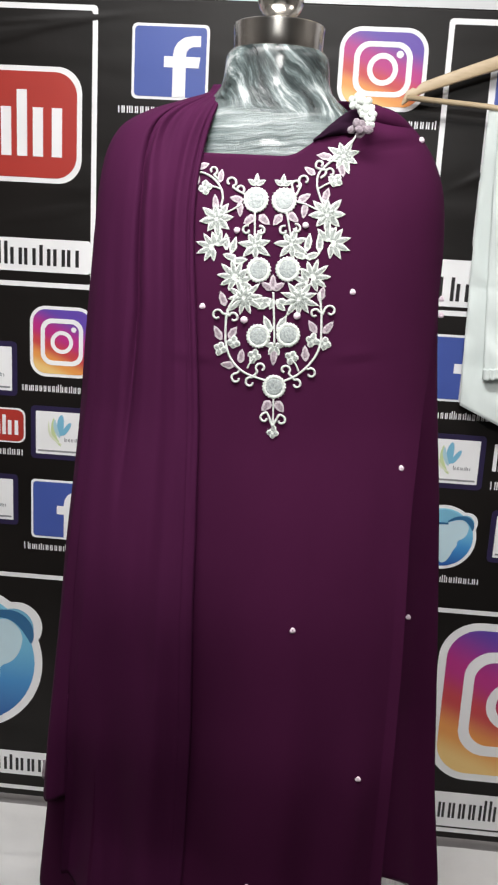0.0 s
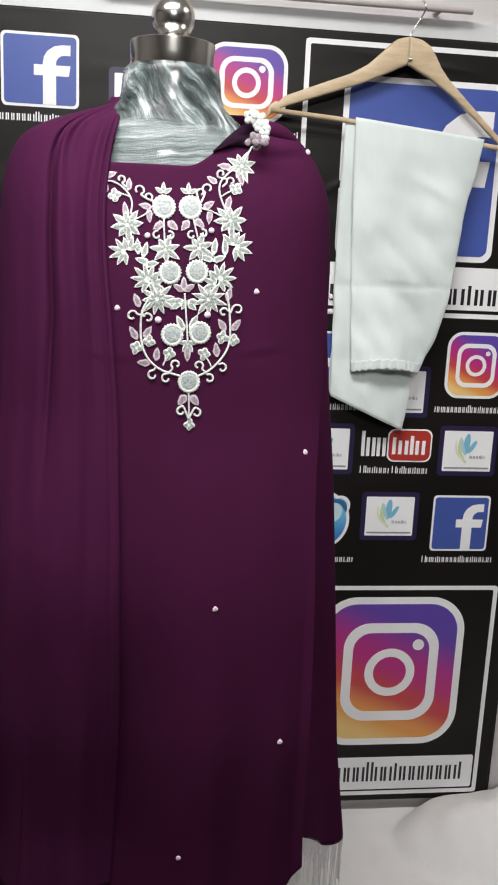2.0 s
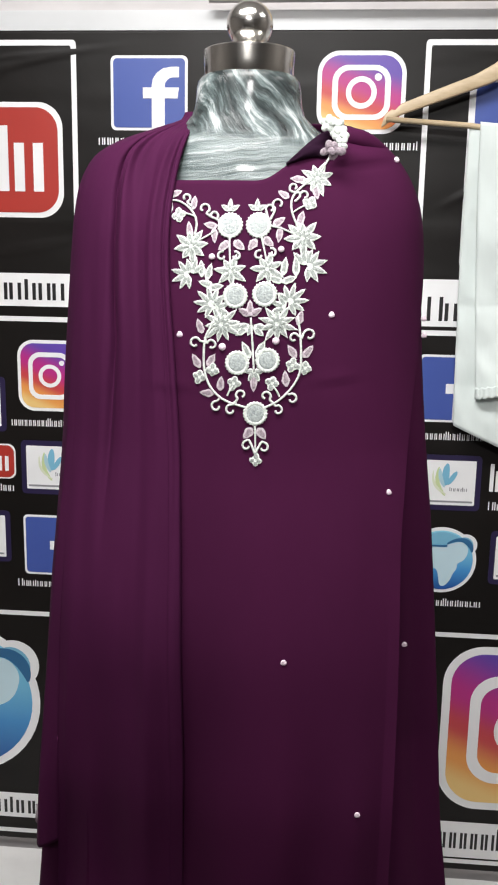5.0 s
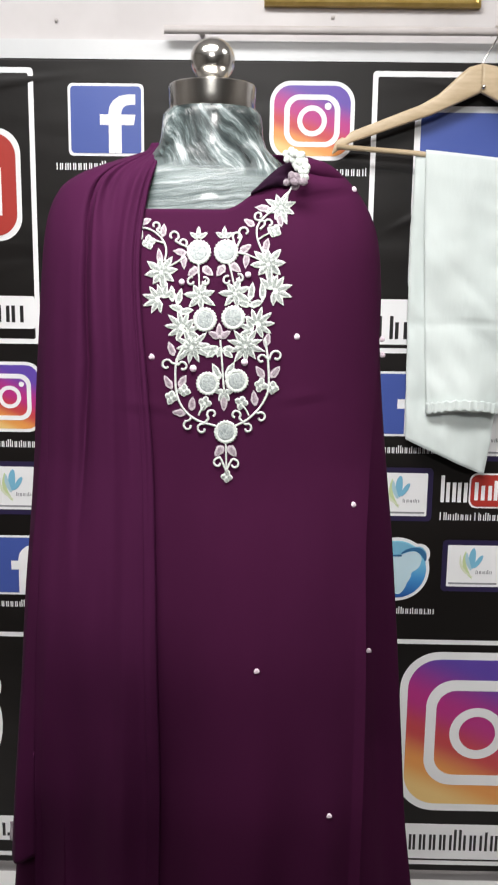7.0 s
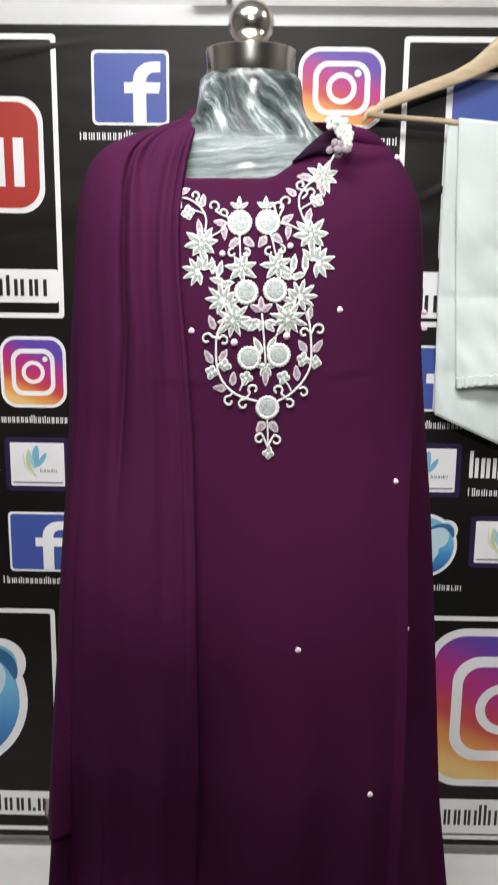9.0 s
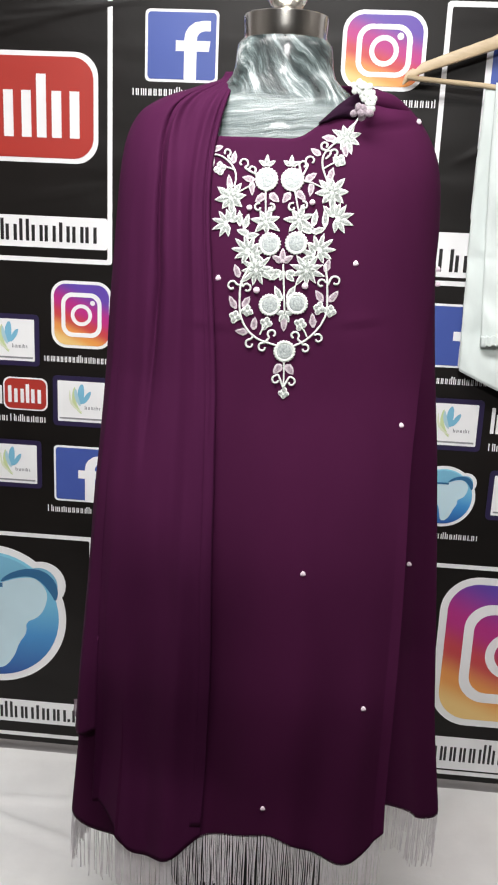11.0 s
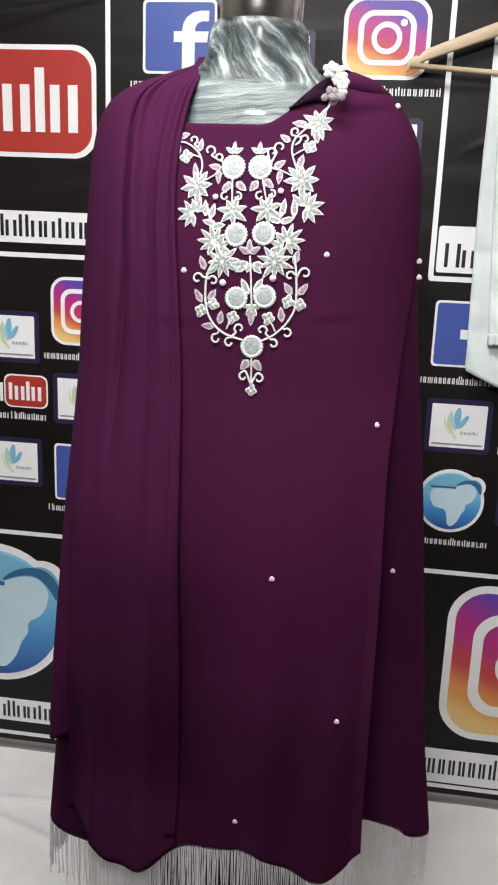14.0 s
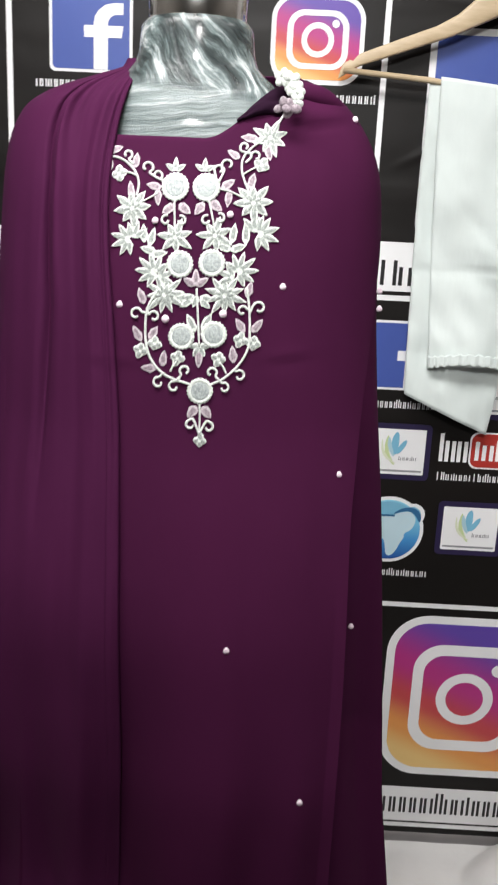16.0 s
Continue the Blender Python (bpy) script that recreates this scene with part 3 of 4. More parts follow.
ROUND = ((1.64, 2.1), (1.40, 2.1), (1.2, 2.2), (1.0, 2.7), (0.7, 3.0), (0.34, 3.0))


def a_right(z):
    return ease(z, A_R)


def a_left(z):
    return ease(z, A_L)


def depth(z):
    return ease(z, DEPTH)


def front(t, z, out=0.0):
    """A point of the kurta's front: t from -1 (her right side seam) to 1."""
    a = (a_right(z) if t > 0 else a_left(z) - 0.016) + out
    n = lerp(z, ROUND)
    return Vector((CX + t * a, CY - (depth(z) + out) * max(0.0, 1 - abs(t) ** n) ** (1 / n), z))


def front_y(x, z):
    t = (x - CX) / (a_right(z) if x > CX else a_left(z) - 0.016)
    n = lerp(z, ROUND)
    return CY - depth(z) * max(0.0, 1 - min(1, abs(t)) ** n) ** (1 / n)


HEM = ((-0.36, 0.420), (-0.325, 0.396), (-0.303, 0.364), (-0.283, 0.338), (-0.262, 0.327), (-0.205, 0.341), (-0.155, 0.389), (-0.078, 0.432), (-0.03, 0.448), (0.013, 0.428), (0.05, 0.413), (0.087, 0.408), (0.12, 0.424), (0.145, 0.452), (0.156, 0.475), (0.17, 0.485))


def hem(x):
    x = min(max(x, HEM[0][0]), HEM[-1][0])
    s = 0
    for d in (-0.012, 0, 0.012):
        for (x0, v0), (x1, v1) in zip(HEM, HEM[1:]):
            if x0 <= min(max(x + d, HEM[0][0]), HEM[-1][0]) <= x1:
                s += v0 + (v1 - v0) * (min(max(x + d, HEM[0][0]), HEM[-1][0]) - x0) / (x1 - x0)
                break
    return s / 3


kurta = thing("kurta", "deep purple georgette kurta with white embroidered yoke", "kurta", (CX, CY, 0.36))
K_INV = Matrix.Translation((-CX, -CY, -0.36))


def on_kurta(ob, parent=None):
    ob.parent = parent or kurta
    if not parent:
        ob.matrix_parent_inverse = K_INV
    return ob


def thicken(ob, t, side=-1.0):
    s = ob.modifiers.new("thick", "SOLIDIFY")
    s.thickness, s.offset = t, side
    return ob


NECK = ((-0.134, 1.552), (-0.20, 1.561), (-0.315, 1.580), (-0.395, 1.597), (-0.50, 1.611), (-0.68, 1.624), (-1.0, 1.635))


def neck_top(t):
    """Where the front ends above: a round neck between two shoulders."""
    if t > 0:
        return sum(lerp(-t + 0.02 * d, NECK) for d in (-2, -1, 0, 1, 2)) / 5
    f = max(0.0, min(1.0, (-t - 0.44) / 0.26))
    return 1.552 + 0.084 * f ** 1.4 * (3 - 2 * f) if f < 1 else 1.639


def span(z):
    """The front panel is narrower than the body below the waist, where the sides are slit."""
    f = max(0.0, min(1.0, (1.50 - z) / 0.46))
    f = f * f * (3 - 2 * f)
    return -1 + 0.28 * f, 1 - (0.19 + 0.045 * max(0, min(1, (1.15 - z) / 0.3)) + 0.075 * max(0, min(1, (0.85 - z) / 0.4))) * f


def wave(x, z):
    """Soft hanging folds of the front."""
    low = max(0.0, min(1.0, (1.25 - z) / 0.6))
    w = 0.012 * noise.noise((x * 9 + 3.0, 2.0, z * 0.9)) * low + 0.006 * math.sin(x * 61 + 2.0 - 1.4 * z + 2 * noise.noise((x * 5, 1.0, z))) * low * low
    # the front is leaned back under the dupatta to shade it, with a slack valley beside its edge
    drop = max(0.0, min(1.0, (1.0 - z) / 0.5))
    lean = max(0.0, min(1.0, (-0.05 - x) / 0.12))
    w -= 0.048 * drop * drop * (3 - 2 * drop) * lean * lean * (3 - 2 * lean)
    w -= 0.022 * drop * math.exp(-((x + 0.118) / 0.040) ** 2)
    # a pulled crease under the yoke on each side
    for sx, sz, s in ((0.052, 1.302, 1), (-0.165, 1.290, -1)):
        d = (z - sz) - 0.10 * s * (x - sx)
        w += 0.0016 * math.exp(-(d / 0.006) ** 2) * math.exp(-((x - sx) / 0.030) ** 2) - 0.0010 * math.exp(-((d + 0.012) / 0.008) ** 2) * math.exp(-((x - sx) / 0.03) ** 2)
    # the cloth gathered along one shoulder, over a sharp crease
    d = z - (1.570 + 0.15 * (x - 0.036))
    m = max(0.0, min(1.0, (x - 0.020) / 0.03)) * max(0.0, min(1.0, (0.135 - x) / 0.03))
    w += m * (0.006 * math.exp(-((d - 0.013) / 0.011) ** 2) - 0.004 * math.exp(-(d / 0.004) ** 2))
    w += 0.003 * noise.noise((x * 8, 0.3, z * 4)) + 0.005 * max(0.0, min(1.0, (1.28 - z) / 0.2)) * noise.noise((x * 17, 6.0, z * 0.7))
    return w


NU, NV = 150, 190
rows = []
for j in range(NV + 1):
    row = []
    for i in range(NU + 1):
        s = math.sin(math.pi / 2 * (2 * i / NU - 1))
        zt = neck_top(s)
        l0, r0 = span(0.45)
        zb = hem(front(l0 + (r0 - l0) * (s + 1) / 2, 0.42).x)
        z = zb + (zt - zb) * j / NV
        lo, hi = span(z)
        t = lo + (hi - lo) * (s + 1) / 2
        p = front(t, z)
        edge = max(0.0, 1 - abs(t)) ** 0.5
        p.y -= wave(p.x, z) * min(1, edge * 2)
        # the free edges of the panel curl out a little
        slit = max(0.0, min(1.0, (1.05 - z) / 0.3))
        p.y -= 0.010 * slit * max(0, abs(s) - 0.93) / 0.07
        row.append(p)
    rows.append(row)
bm = bmesh.new()
grid(bm, rows)
bmesh.ops.recalc_face_normals(bm, faces=bm.faces)
thicken(on_kurta(smooth(part("front_panel", bm, PURPLE))), 0.0012, 0.0)


def back_hem(q):
    return 0.372 + 0.012 * math.sin(q * 0.11) + 0.022 * max(0.0, min(1.0, (-24 - q) / 22)) - 0.020 * max(0.0, min(1.0, (40 - q) / 40)) - 0.026 * max(0.0, min(1.0, (q - 150) / 40))


def back_point(q, z):
    """Round the back from side to side: q in degrees, 0 at her left side, 180 at her right."""
    a = radians(q)
    low = max(0.0, min(1.0, (1.2 - z) / 0.5))
    ar, al = a_right(z) - 0.004, a_left(z) - 0.020 + 0.016 * low
    x = CX + (ar if math.cos(a) > 0 else al) * math.cos(a)
    deep = ((0.62 if x < CX else 0.62 - 0.50 * low) if math.sin(a) < 0 else 0.7) * depth(z)
    y = CY + (deep * math.sin(a)) + (0.12 if x > CX else 0.05) * low * (x - CX)
    f = 0.010 * low * math.sin(q * 0.16 + 1.0 + z)
    return Vector((x + f * math.cos(a), y + f * math.sin(a), z))


rows = []
for j in range(111):
    row = []
    for i in range(121):
        q = -62 + (290 * i / 120)
        zb = back_hem(q)
        zt = 1.638 if -2 < q < 182 else (1.52 if q < 0 else 1.50)
        z = zb + (zt - zb) * j / 110
        row.append(back_point(q, z))
    rows.append(row)
bm = bmesh.new()
grid(bm, rows)
bmesh.ops.recalc_face_normals(bm, faces=bm.faces)
thicken(on_kurta(smooth(part("back_panel", bm, PURPLE))), 0.0012, 0.0)


# the neck's facing rolls outward at one shoulder and shows its dark inside
rows = []
for j in range(15):
    v = j / 14
    row = []
    for i in range(25):
        u = i / 24
        x = -0.024 + 0.068 * u
        top = neck_top((x - CX) / (0.226 - 0.038 * u)) + 0.003
        foot = top - 0.002 - 0.034 * math.sin(math.pi / 2 * u) ** 1.3
        z = foot + (top - foot) * v
        row.append((x, front_y(x, min(z, 1.60)) - wave(x, min(z, 1.6)) - 0.003 - 0.008 * math.sin(math.pi * v) * min(1, 3 * u * (1.2 - u)) - 0.003 * noise.noise((u * 5, v * 3, 2)), z))
    rows.append(row)
bm = bmesh.new()
grid(bm, rows)
bmesh.ops.recalc_face_normals(bm, faces=bm.faces)
thicken(on_kurta(smooth(part("collar_facing", bm, DARKFOLD, None, "dark rolled inside of the neck facing"))), 0.002, 0.0)
# cloth gathered along the other shoulder
bm = bmesh.new()
pts, rad = [], []
for i in range(22):
    u = i / 21
    x = 0.035 + 0.088 * u
    z = 1.622 - 0.004 * u - 0.026 * u * u
    pts.append((x, CY - 0.040 + 0.045 * u * u, z - 0.005))
    rad.append(0.002 + 0.013 * math.sin(math.pi * min(1, u * 0.88 + 0.12)))
tube(bm, pts, rad, 16)
on_kurta(smooth(part("shoulder_fold", bm, PURPLE)))

# ---- embroidery, laid on the cloth ----
YX, YZ = -0.0605, 1.322


def yoke(u, v, up=0.0):
    """A place in the yoke's pattern, u to the side and v up in millimetres, lifted off the cloth."""
    x, z = YX + u / 1000, YZ + v / 1000
    return Vector((x, front_y(x, min(z, 1.60)) - 0.0022 - wave(x, z) - up, z))


def petal(bm, u, v, ang, long, wide, lift=2.2, point=1.0, rib=True):
    """One padded satin-stitch petal from (u, v) outward."""
    a = radians(ang)
    du, dv = math.cos(a), math.sin(a)
    rows = []
    for j in range(6):
        s = j / 5
        half = wide * 0.5 * (math.sin(math.pi * min(1.0, s ** 0.8 * 0.94 + 0.06)) ** (0.85 * point)) * (1 + 0.12 * math.sin(j * 2.6 + u)) + 0.12
        row = []
        for i in range(5):
            o = (i / 4 - 0.5) * 2
            h = 0.5 * (lift * (1 - o * o) * (0.45 + 0.55 * math.sin(math.pi * s)) - (0.7 if rib and i == 2 else 0)) / 1000
            row.append(yoke(u + du * long * s - dv * half * o, v + dv * long * s + du * half * o, max(h, 0.0)))
        rows.append(row)
    start = len(bm.faces)
    grid(bm, rows)
    bm.faces.ensure_lookup_table()
    for k, f in enumerate(bm.faces[start:]):
        # the rim is stitched in a paler thread than the filling
        f.material_index = 1 if 4 <= k < 16 and k % 4 in (1, 2) else 0


def stitch(name, bm, material=None, label=""):
    bmesh.ops.recalc_face_normals(bm, faces=bm.faces)
    return on_kurta(smooth(part(name, bm, [LILAC, SILVER] if material is SILVER else ([THREAD, INLAY] if material is None or material is THREAD else material), None, label)))


def rosette(u, v, r):
    bm = bmesh.new()
    rings = [(1.0, 0.3), (0.98, 1.2), (0.88, 1.8), (0.74, 1.6), (0.68, 0.9), (0.42, 1.1), (0.2, 1.2), (0.02, 1.2)]
    n = 44
    rows = []
    for k, (f, h) in enumerate(rings):
        row = []
        for i in range(n + 1):
            q = math.tau * i / n
            rr = r * f * (1 + (0.05 if k < 3 else 0.0) * math.cos(q * 22))
            row.append(yoke(u + rr * math.cos(q), v + rr * math.sin(q), (h + (0.5 * math.cos(q * 22) if 0 < k < 3 else 0)) / 1000))
        rows.append(row)
    grid(bm, rows)
    ring = stitch("rosette", bm, THREAD, "round beaded rosette with a grey heart")
    bm = bmesh.new()
    rows = [[yoke(u + r * f * math.cos(math.tau * i / 24), v + r * f * math.sin(math.tau * i / 24), h / 1000) for i in range(25)] for f, h in ((0.70, 1.1), (0.6, 1.9), (0.46, 1.3), (0.34, 2.0), (0.2, 1.4), (0.01, 2.2))]
    grid(bm, rows)
    bmesh.ops.recalc_face_normals(bm, faces=bm.faces)
    heart = smooth(part("rosette_heart", bm, BEAD))
    on_kurta(heart, ring)
    heart.matrix_parent_inverse = ring.matrix_parent_inverse.inverted() @ K_INV


def flower(u, v, r, n=7, turn=0.0, wide=0.44):
    bm = bmesh.new()
    for k in range(n):
        petal(bm, u, v, turn + 360 * k / n, r * (0.92 + 0.14 * math.sin(k * 2.3)), r * wide, 2.8)
    for k in range(max(4, n - 1)):
        petal(bm, u, v, turn + 25 + 360 * k / max(4, n - 1), r * 0.5, r * 0.3, 4.2)
    stitch("flower", bm)


def spray(u, v, r, aim, n=5, fan=130, material=None, name="leaf_spray", wide=0.42):
    bm = bmesh.new()
    for k in range(n):
        a = aim + fan * (k / (n - 1) - 0.5)
        petal(bm, u, v, a, r * (0.88 + 0.16 * math.cos(radians((a - aim) * 1.2))), r * wide, 2.6)
    stitch(name, bm, material)


def leaf(u, v, ang, long=17, wide=11, material=None):
    bm = bmesh.new()
    a = radians(ang)
    petal(bm, u - math.cos(a) * long / 2, v - math.sin(a) * long / 2, ang, long, wide, 1.4)
    stitch("leaf", bm, material or SILVER)


def trefoil(u, v, r, turn=90):
    bm = bmesh.new()
    for k in range(4):
        petal(bm, u, v, turn + 90 * k + 12 * math.sin(u + k), r * (1.05 + 0.12 * math.sin(v + 2.0 * k)), r * 1.0, 2.4, 0.6, False)
    stitch("trefoil", bm)


def bead(u, v, r):
    bm = bmesh.new()
    grid(bm, [[yoke(u + r * f * math.cos(math.tau * i / 14), v + r * f * math.sin(math.tau * i / 14), h / 1000) for i in range(15)] for f, h in ((1, 0.2), (0.9, 1.8), (0.5, 3.0), (0.02, 3.3))])
    stitch("bead", bm, PEARL)


def cord(name, pts, w=1.7):
    """A couched cord through the given places."""
    fine = []
    for i in range(len(pts) - 1):
        p0, p1, p2, p3 = pts[max(i - 1, 0)], pts[i], pts[i + 1], pts[min(i + 2, len(pts) - 1)]
        for k in range(6):
            t = k / 6
            fine.append(tuple(0.5 * ((2 * p1[d]) + (p2[d] - p0[d]) * t + (2 * p0[d] - 5 * p1[d] + 4 * p2[d] - p3[d]) * t * t + (3 * p1[d] - p0[d] - 3 * p2[d] + p3[d]) * t ** 3) for d in (0, 1)))
    fine.append(pts[-1])
    bm = bmesh.new()
    tube(bm, [yoke(a, b, 0.0002) for a, b in fine], w / 1000, 7)
    stitch(name, bm)


def curl(u, v, r, start, way=1, tail=None):
    pts = [(u + r * (1 - 0.16 * k / 2) * math.cos(radians(start + way * 42 * k)), v + r * (1 - 0.16 * k / 2) * math.sin(radians(start + way * 42 * k))) for k in range(8)]
    cord("curl", ([tail] if tail else []) + pts, 1.6)


rosette(-32.5, 172, 16.5)
rosette(4.5, 173, 16.5)
rosette(-22.5, 83, 16.1)
rosette(15.5, 86, 16.1)
rosette(-17.5, -2, 15.8)
rosette(21.5, 2, 15.8)
rosette(7.5, -67, 15.8)
# buds, leaves, curls and blossoms down the two middle stems
spray(-33.5, 191, 15, 90, 3, 120, name="bud", wide=0.46)
spray(1.5, 192, 15, 90, 3, 120, name="bud", wide=0.46)
leaf(-39.5, 146, 215, 18, 11)
leaf(-19.5, 147, -38, 18, 11)
leaf(-2.5, 148, 235, 18, 11)
leaf(17.5, 152, -38, 18, 11)
curl(-41.5, 133, 6.2, 70, 1)
curl(-23.5, 133, 6.2, 110, -1)
curl(6.5, 135, 6.2, 70, 1)
curl(22.5, 138, 6.2, 110, -1)
cord("stem", [(-32.5, 157), (-31.5, 139), (-30.5, 123)], 1.3)
cord("stem", [(8.5, 158), (12.5, 143), (16.5, 127)], 1.3)
flower(-29.5, 114, 23, 7, 20, 0.4)
flower(17.5, 118, 23, 7, 25, 0.4)
bead(-54.5, 132, 4.2)
bead(34.5, 143, 4.2)
# the outer flowers, and the vines that climb to the shoulders
flower(-82.5, 145, 25, 8, 10, 0.4)
flower(61.5, 158, 26, 8, 5, 0.4)
leaf(-58.5, 172, 170, 19, 9)
leaf(-52.5, 159, -85, 20, 9)
leaf(30.5, 178, 35, 19, 10)
leaf(31.5, 161, -95, 21, 9)
leaf(-85.5, 166, 100, 22, 9)
leaf(58.5, 183, 75, 20, 10)
leaf(-81.5, 201, 85, 18, 9)
leaf(34.5, 213, 150, 17, 9)
leaf(52.5, 233, 175, 22, 10)
leaf(76.5, 217, -75, 20, 10)
cord("stem", [(-71.5, 153), (-62.5, 158), (-52.5, 164)], 1.2)
cord("stem", [(19.5, 172), (34.5, 169), (48.5, 163)], 1.2)
curl(-67.5, 193, 8, -60, 1, (-47.5, 178))
curl(-54.5, 184, 6.2, -40, 1, (-46.5, 177))
curl(28.5, 200, 8, 240, -1, (18.5, 179))
curl(18.5, 194, 6.2, 220, -1, (17.5, 177))
curl(-92.5, 207, 6.2, -70, 1, (-84.5, 196))
curl(47.5, 222, 6, 240, -1, (56.5, 215))
curl(61.5, 212, 6.5, 200, -1, (49.5, 204))
cord("stem", [(-78.5, 159), (-76.5, 174), (-81.5, 187), (-91.5, 197), (-103.5, 203), (-113.5, 204)], 1.5)
cord("stem", [(57.5, 166), (50.5, 180), (45.5, 195), (46.5, 209), (55.5, 221), (67.5, 231)], 1.5)
cord("stem", [(-92.5, 187), (-84.5, 185), (-77.5, 182)], 1.2)
cord("stem", [(47.5, 190), (56.5, 196), (64.5, 200)], 1.2)
trefoil(-101.5, 184, 9.5, 100)
trefoil(68.5, 202, 9.5, 60)
flower(77.5, 235, 24, 8, 20, 0.4)
leaf(-106.5, 213, 20, 17, 9)
leaf(-115.5, 203, 100, 17, 9)
leaf(-114.5, 191, 250, 17, 9)
cord("stem", [(80.5, 242), (87.5, 254), (93.5, 265)], 1.4)
# outer leaf sprays
spray(-85.5, 109, 23, 185, 6, 190, wide=0.36)
spray(-79.5, 111, 20, 75, 3, 80, wide=0.4)
leaf(-67.5, 117, 95, 22, 9.5, THREAD)
leaf(-57.5, 113, 75, 23, 9.5, THREAD)
leaf(-61.5, 98, 165, 20, 9.5, THREAD)
leaf(-47.5, 94, 10, 20, 9.5, THREAD)
spray(70.5, 122, 25, 0, 6, 190, wide=0.36)
spray(65.5, 124, 22, 100, 3, 70, wide=0.4)
leaf(54.5, 124, 90, 30, 9.5, THREAD)
leaf(39.5, 122, 82, 24, 9.5, THREAD)
leaf(28.5, 105, 165, 20, 9.5, THREAD)
leaf(46.5, 105, 20, 20, 9.5, THREAD)
spray(-52.5, 72, 25, 140, 7, 210, wide=0.34)
spray(-47.5, 67, 20, 20, 3, 80, wide=0.4)
flower(-39.5, 47, 27, 10, 8, 0.3)
spray(47.5, 77, 25, 40, 7, 210, wide=0.34)
spray(42.5, 70, 20, 160, 3, 80, wide=0.4)
flower(32.5, 49, 27, 10, 20, 0.3)
leaf(-19.5, 44, 190, 22, 9, THREAD)
leaf(-13.5, 38, 215, 18, 9, THREAD)
leaf(-10.5, 45, 20, 15, 9, THREAD)
leaf(12.5, 44, -10, 20, 9, THREAD)
leaf(9.5, 38, -40, 16, 9, THREAD)
leaf(-2.5, 40, -110, 15, 9, THREAD)
spray(-2.5, 59, 19, 92, 3, 120, SILVER, "bud", 0.5)
# the middle stem, and the two cords that run down to the point
cord("stem", [(-1.5, 56), (1.5, 24), (4.5, -13)], 1.4)
leaf(-6.5, 15, 118, 24, 10, THREAD)
leaf(12.5, 17, 62, 24, 10, THREAD)
spray(4.5, -12, 15, -90, 4, 170, wide=0.5)
leaf(4.5, -28, -90, 22, 10)
bead(-37.5, 18, 4.8)
bead(31.5, 27, 4.8)
cord("stem", [(-48.5, 51), (-59.5, 30), (-61.5, 8), (-59.5, -16), (-50.5, -36), (-32.5, -51), (-5.5, -59)], 1.6)
cord("stem", [(58.5, 59), (62.5, 35), (64.5, 9), (63.5, -13), (53.5, -33), (36.5, -50), (19.5, -59)], 1.6)
curl(-73.5, 22, 7.8, 20, 1, (-61.5, 24))
curl(-51.5, 20, 7, 160, -1, (-60.5, 30))
curl(74.5, 35, 7.8, 160, -1, (64.5, 30))
curl(54.5, 31, 6.5, 20, 1, (62.5, 34))
curl(-43.5, -59, 7.4, 80, 1, (-38.5, -46))
curl(-24.5, -63, 7.4, 70, 1, (-17.5, -53))
curl(-11.5, -43, 7.2, 230, -1, (-20.5, -54))
curl(54.5, -47, 7.2, 130, -1, (47.5, -38))
curl(36.5, -62, 6.8, 120, -1, (30.5, -52))
curl(20.5, -44, 7.2, -40, 1, (30.5, -53))
leaf(-67.5, 44, 112, 20, 10)
leaf(-71.5, -1, 122, 21, 10)
leaf(-51.5, 1, 58, 19, 10)
leaf(61.5, 57, 75, 20, 10)
leaf(52.5, 14, 125, 20, 10)
leaf(73.5, 14, 52, 20, 10)
leaf(-56.5, -42, 178, 19, 10)
leaf(-38.5, -29, 85, 19, 10)
leaf(45.5, -21, 98, 21, 10)
trefoil(-66.5, -21, 9.5, 80)
trefoil(-49.5, -12, 9, 80)
trefoil(53.5, -4, 9.5, 80)
trefoil(70.5, -7, 9.5, 80)
trefoil(-21.5, -28, 9.5, 80)
trefoil(28.5, -27, 9.5, 80)
cord("stem", [(-29.5, -45), (-26.5, -38), (-22.5, -32)], 1.3)
cord("stem", [(38.5, -45), (34.5, -37), (29.5, -31)], 1.3)
leaf(-1.5, -93, 232, 18, 12)
leaf(16.5, -93, -52, 18, 12)
curl(-2.5, -109, 7, 60, 1, (8.5, -120))
curl(19.5, -111, 7, 120, -1, (8.5, -120))
cord("stem", [(7.5, -83), (8.5, -103), (8.5, -123)], 1.3)
trefoil(9.5, -128, 8.5, -90)


# blossoms that wrap over the folded collar
for fx, fz, fr, n in ((0.029, 1.626, 0.010, 5), (0.038, 1.622, 0.011, 5), (0.045, 1.612, 0.010, 5), (0.047, 1.600, 0.008, 4), (0.040, 1.590, 0.011, 3), (0.030, 1.592, 0.010, 3)):
    bm = bmesh.new()
    for k in range(n):
        a = math.tau * k / n + fx * 50
        bmesh.ops.create_uvsphere(bm, u_segments=10, v_segments=7, radius=1.0, matrix=Matrix.Translation((fx + 0.55 * fr * math.cos(a), 1.216 + 0.5 * (fz - 1.60) - 0.3 * fr * math.cos(a), fz + 0.55 * fr * math.sin(a)))
                                  @ Matrix.Rotation(-a, 4, "Y") @ Matrix.Diagonal((0.66 * fr, 0.0022, 0.50 * fr, 1)))
    on_kurta(smooth(part("flower", bm, THREAD if n > 3 else SILVER)))


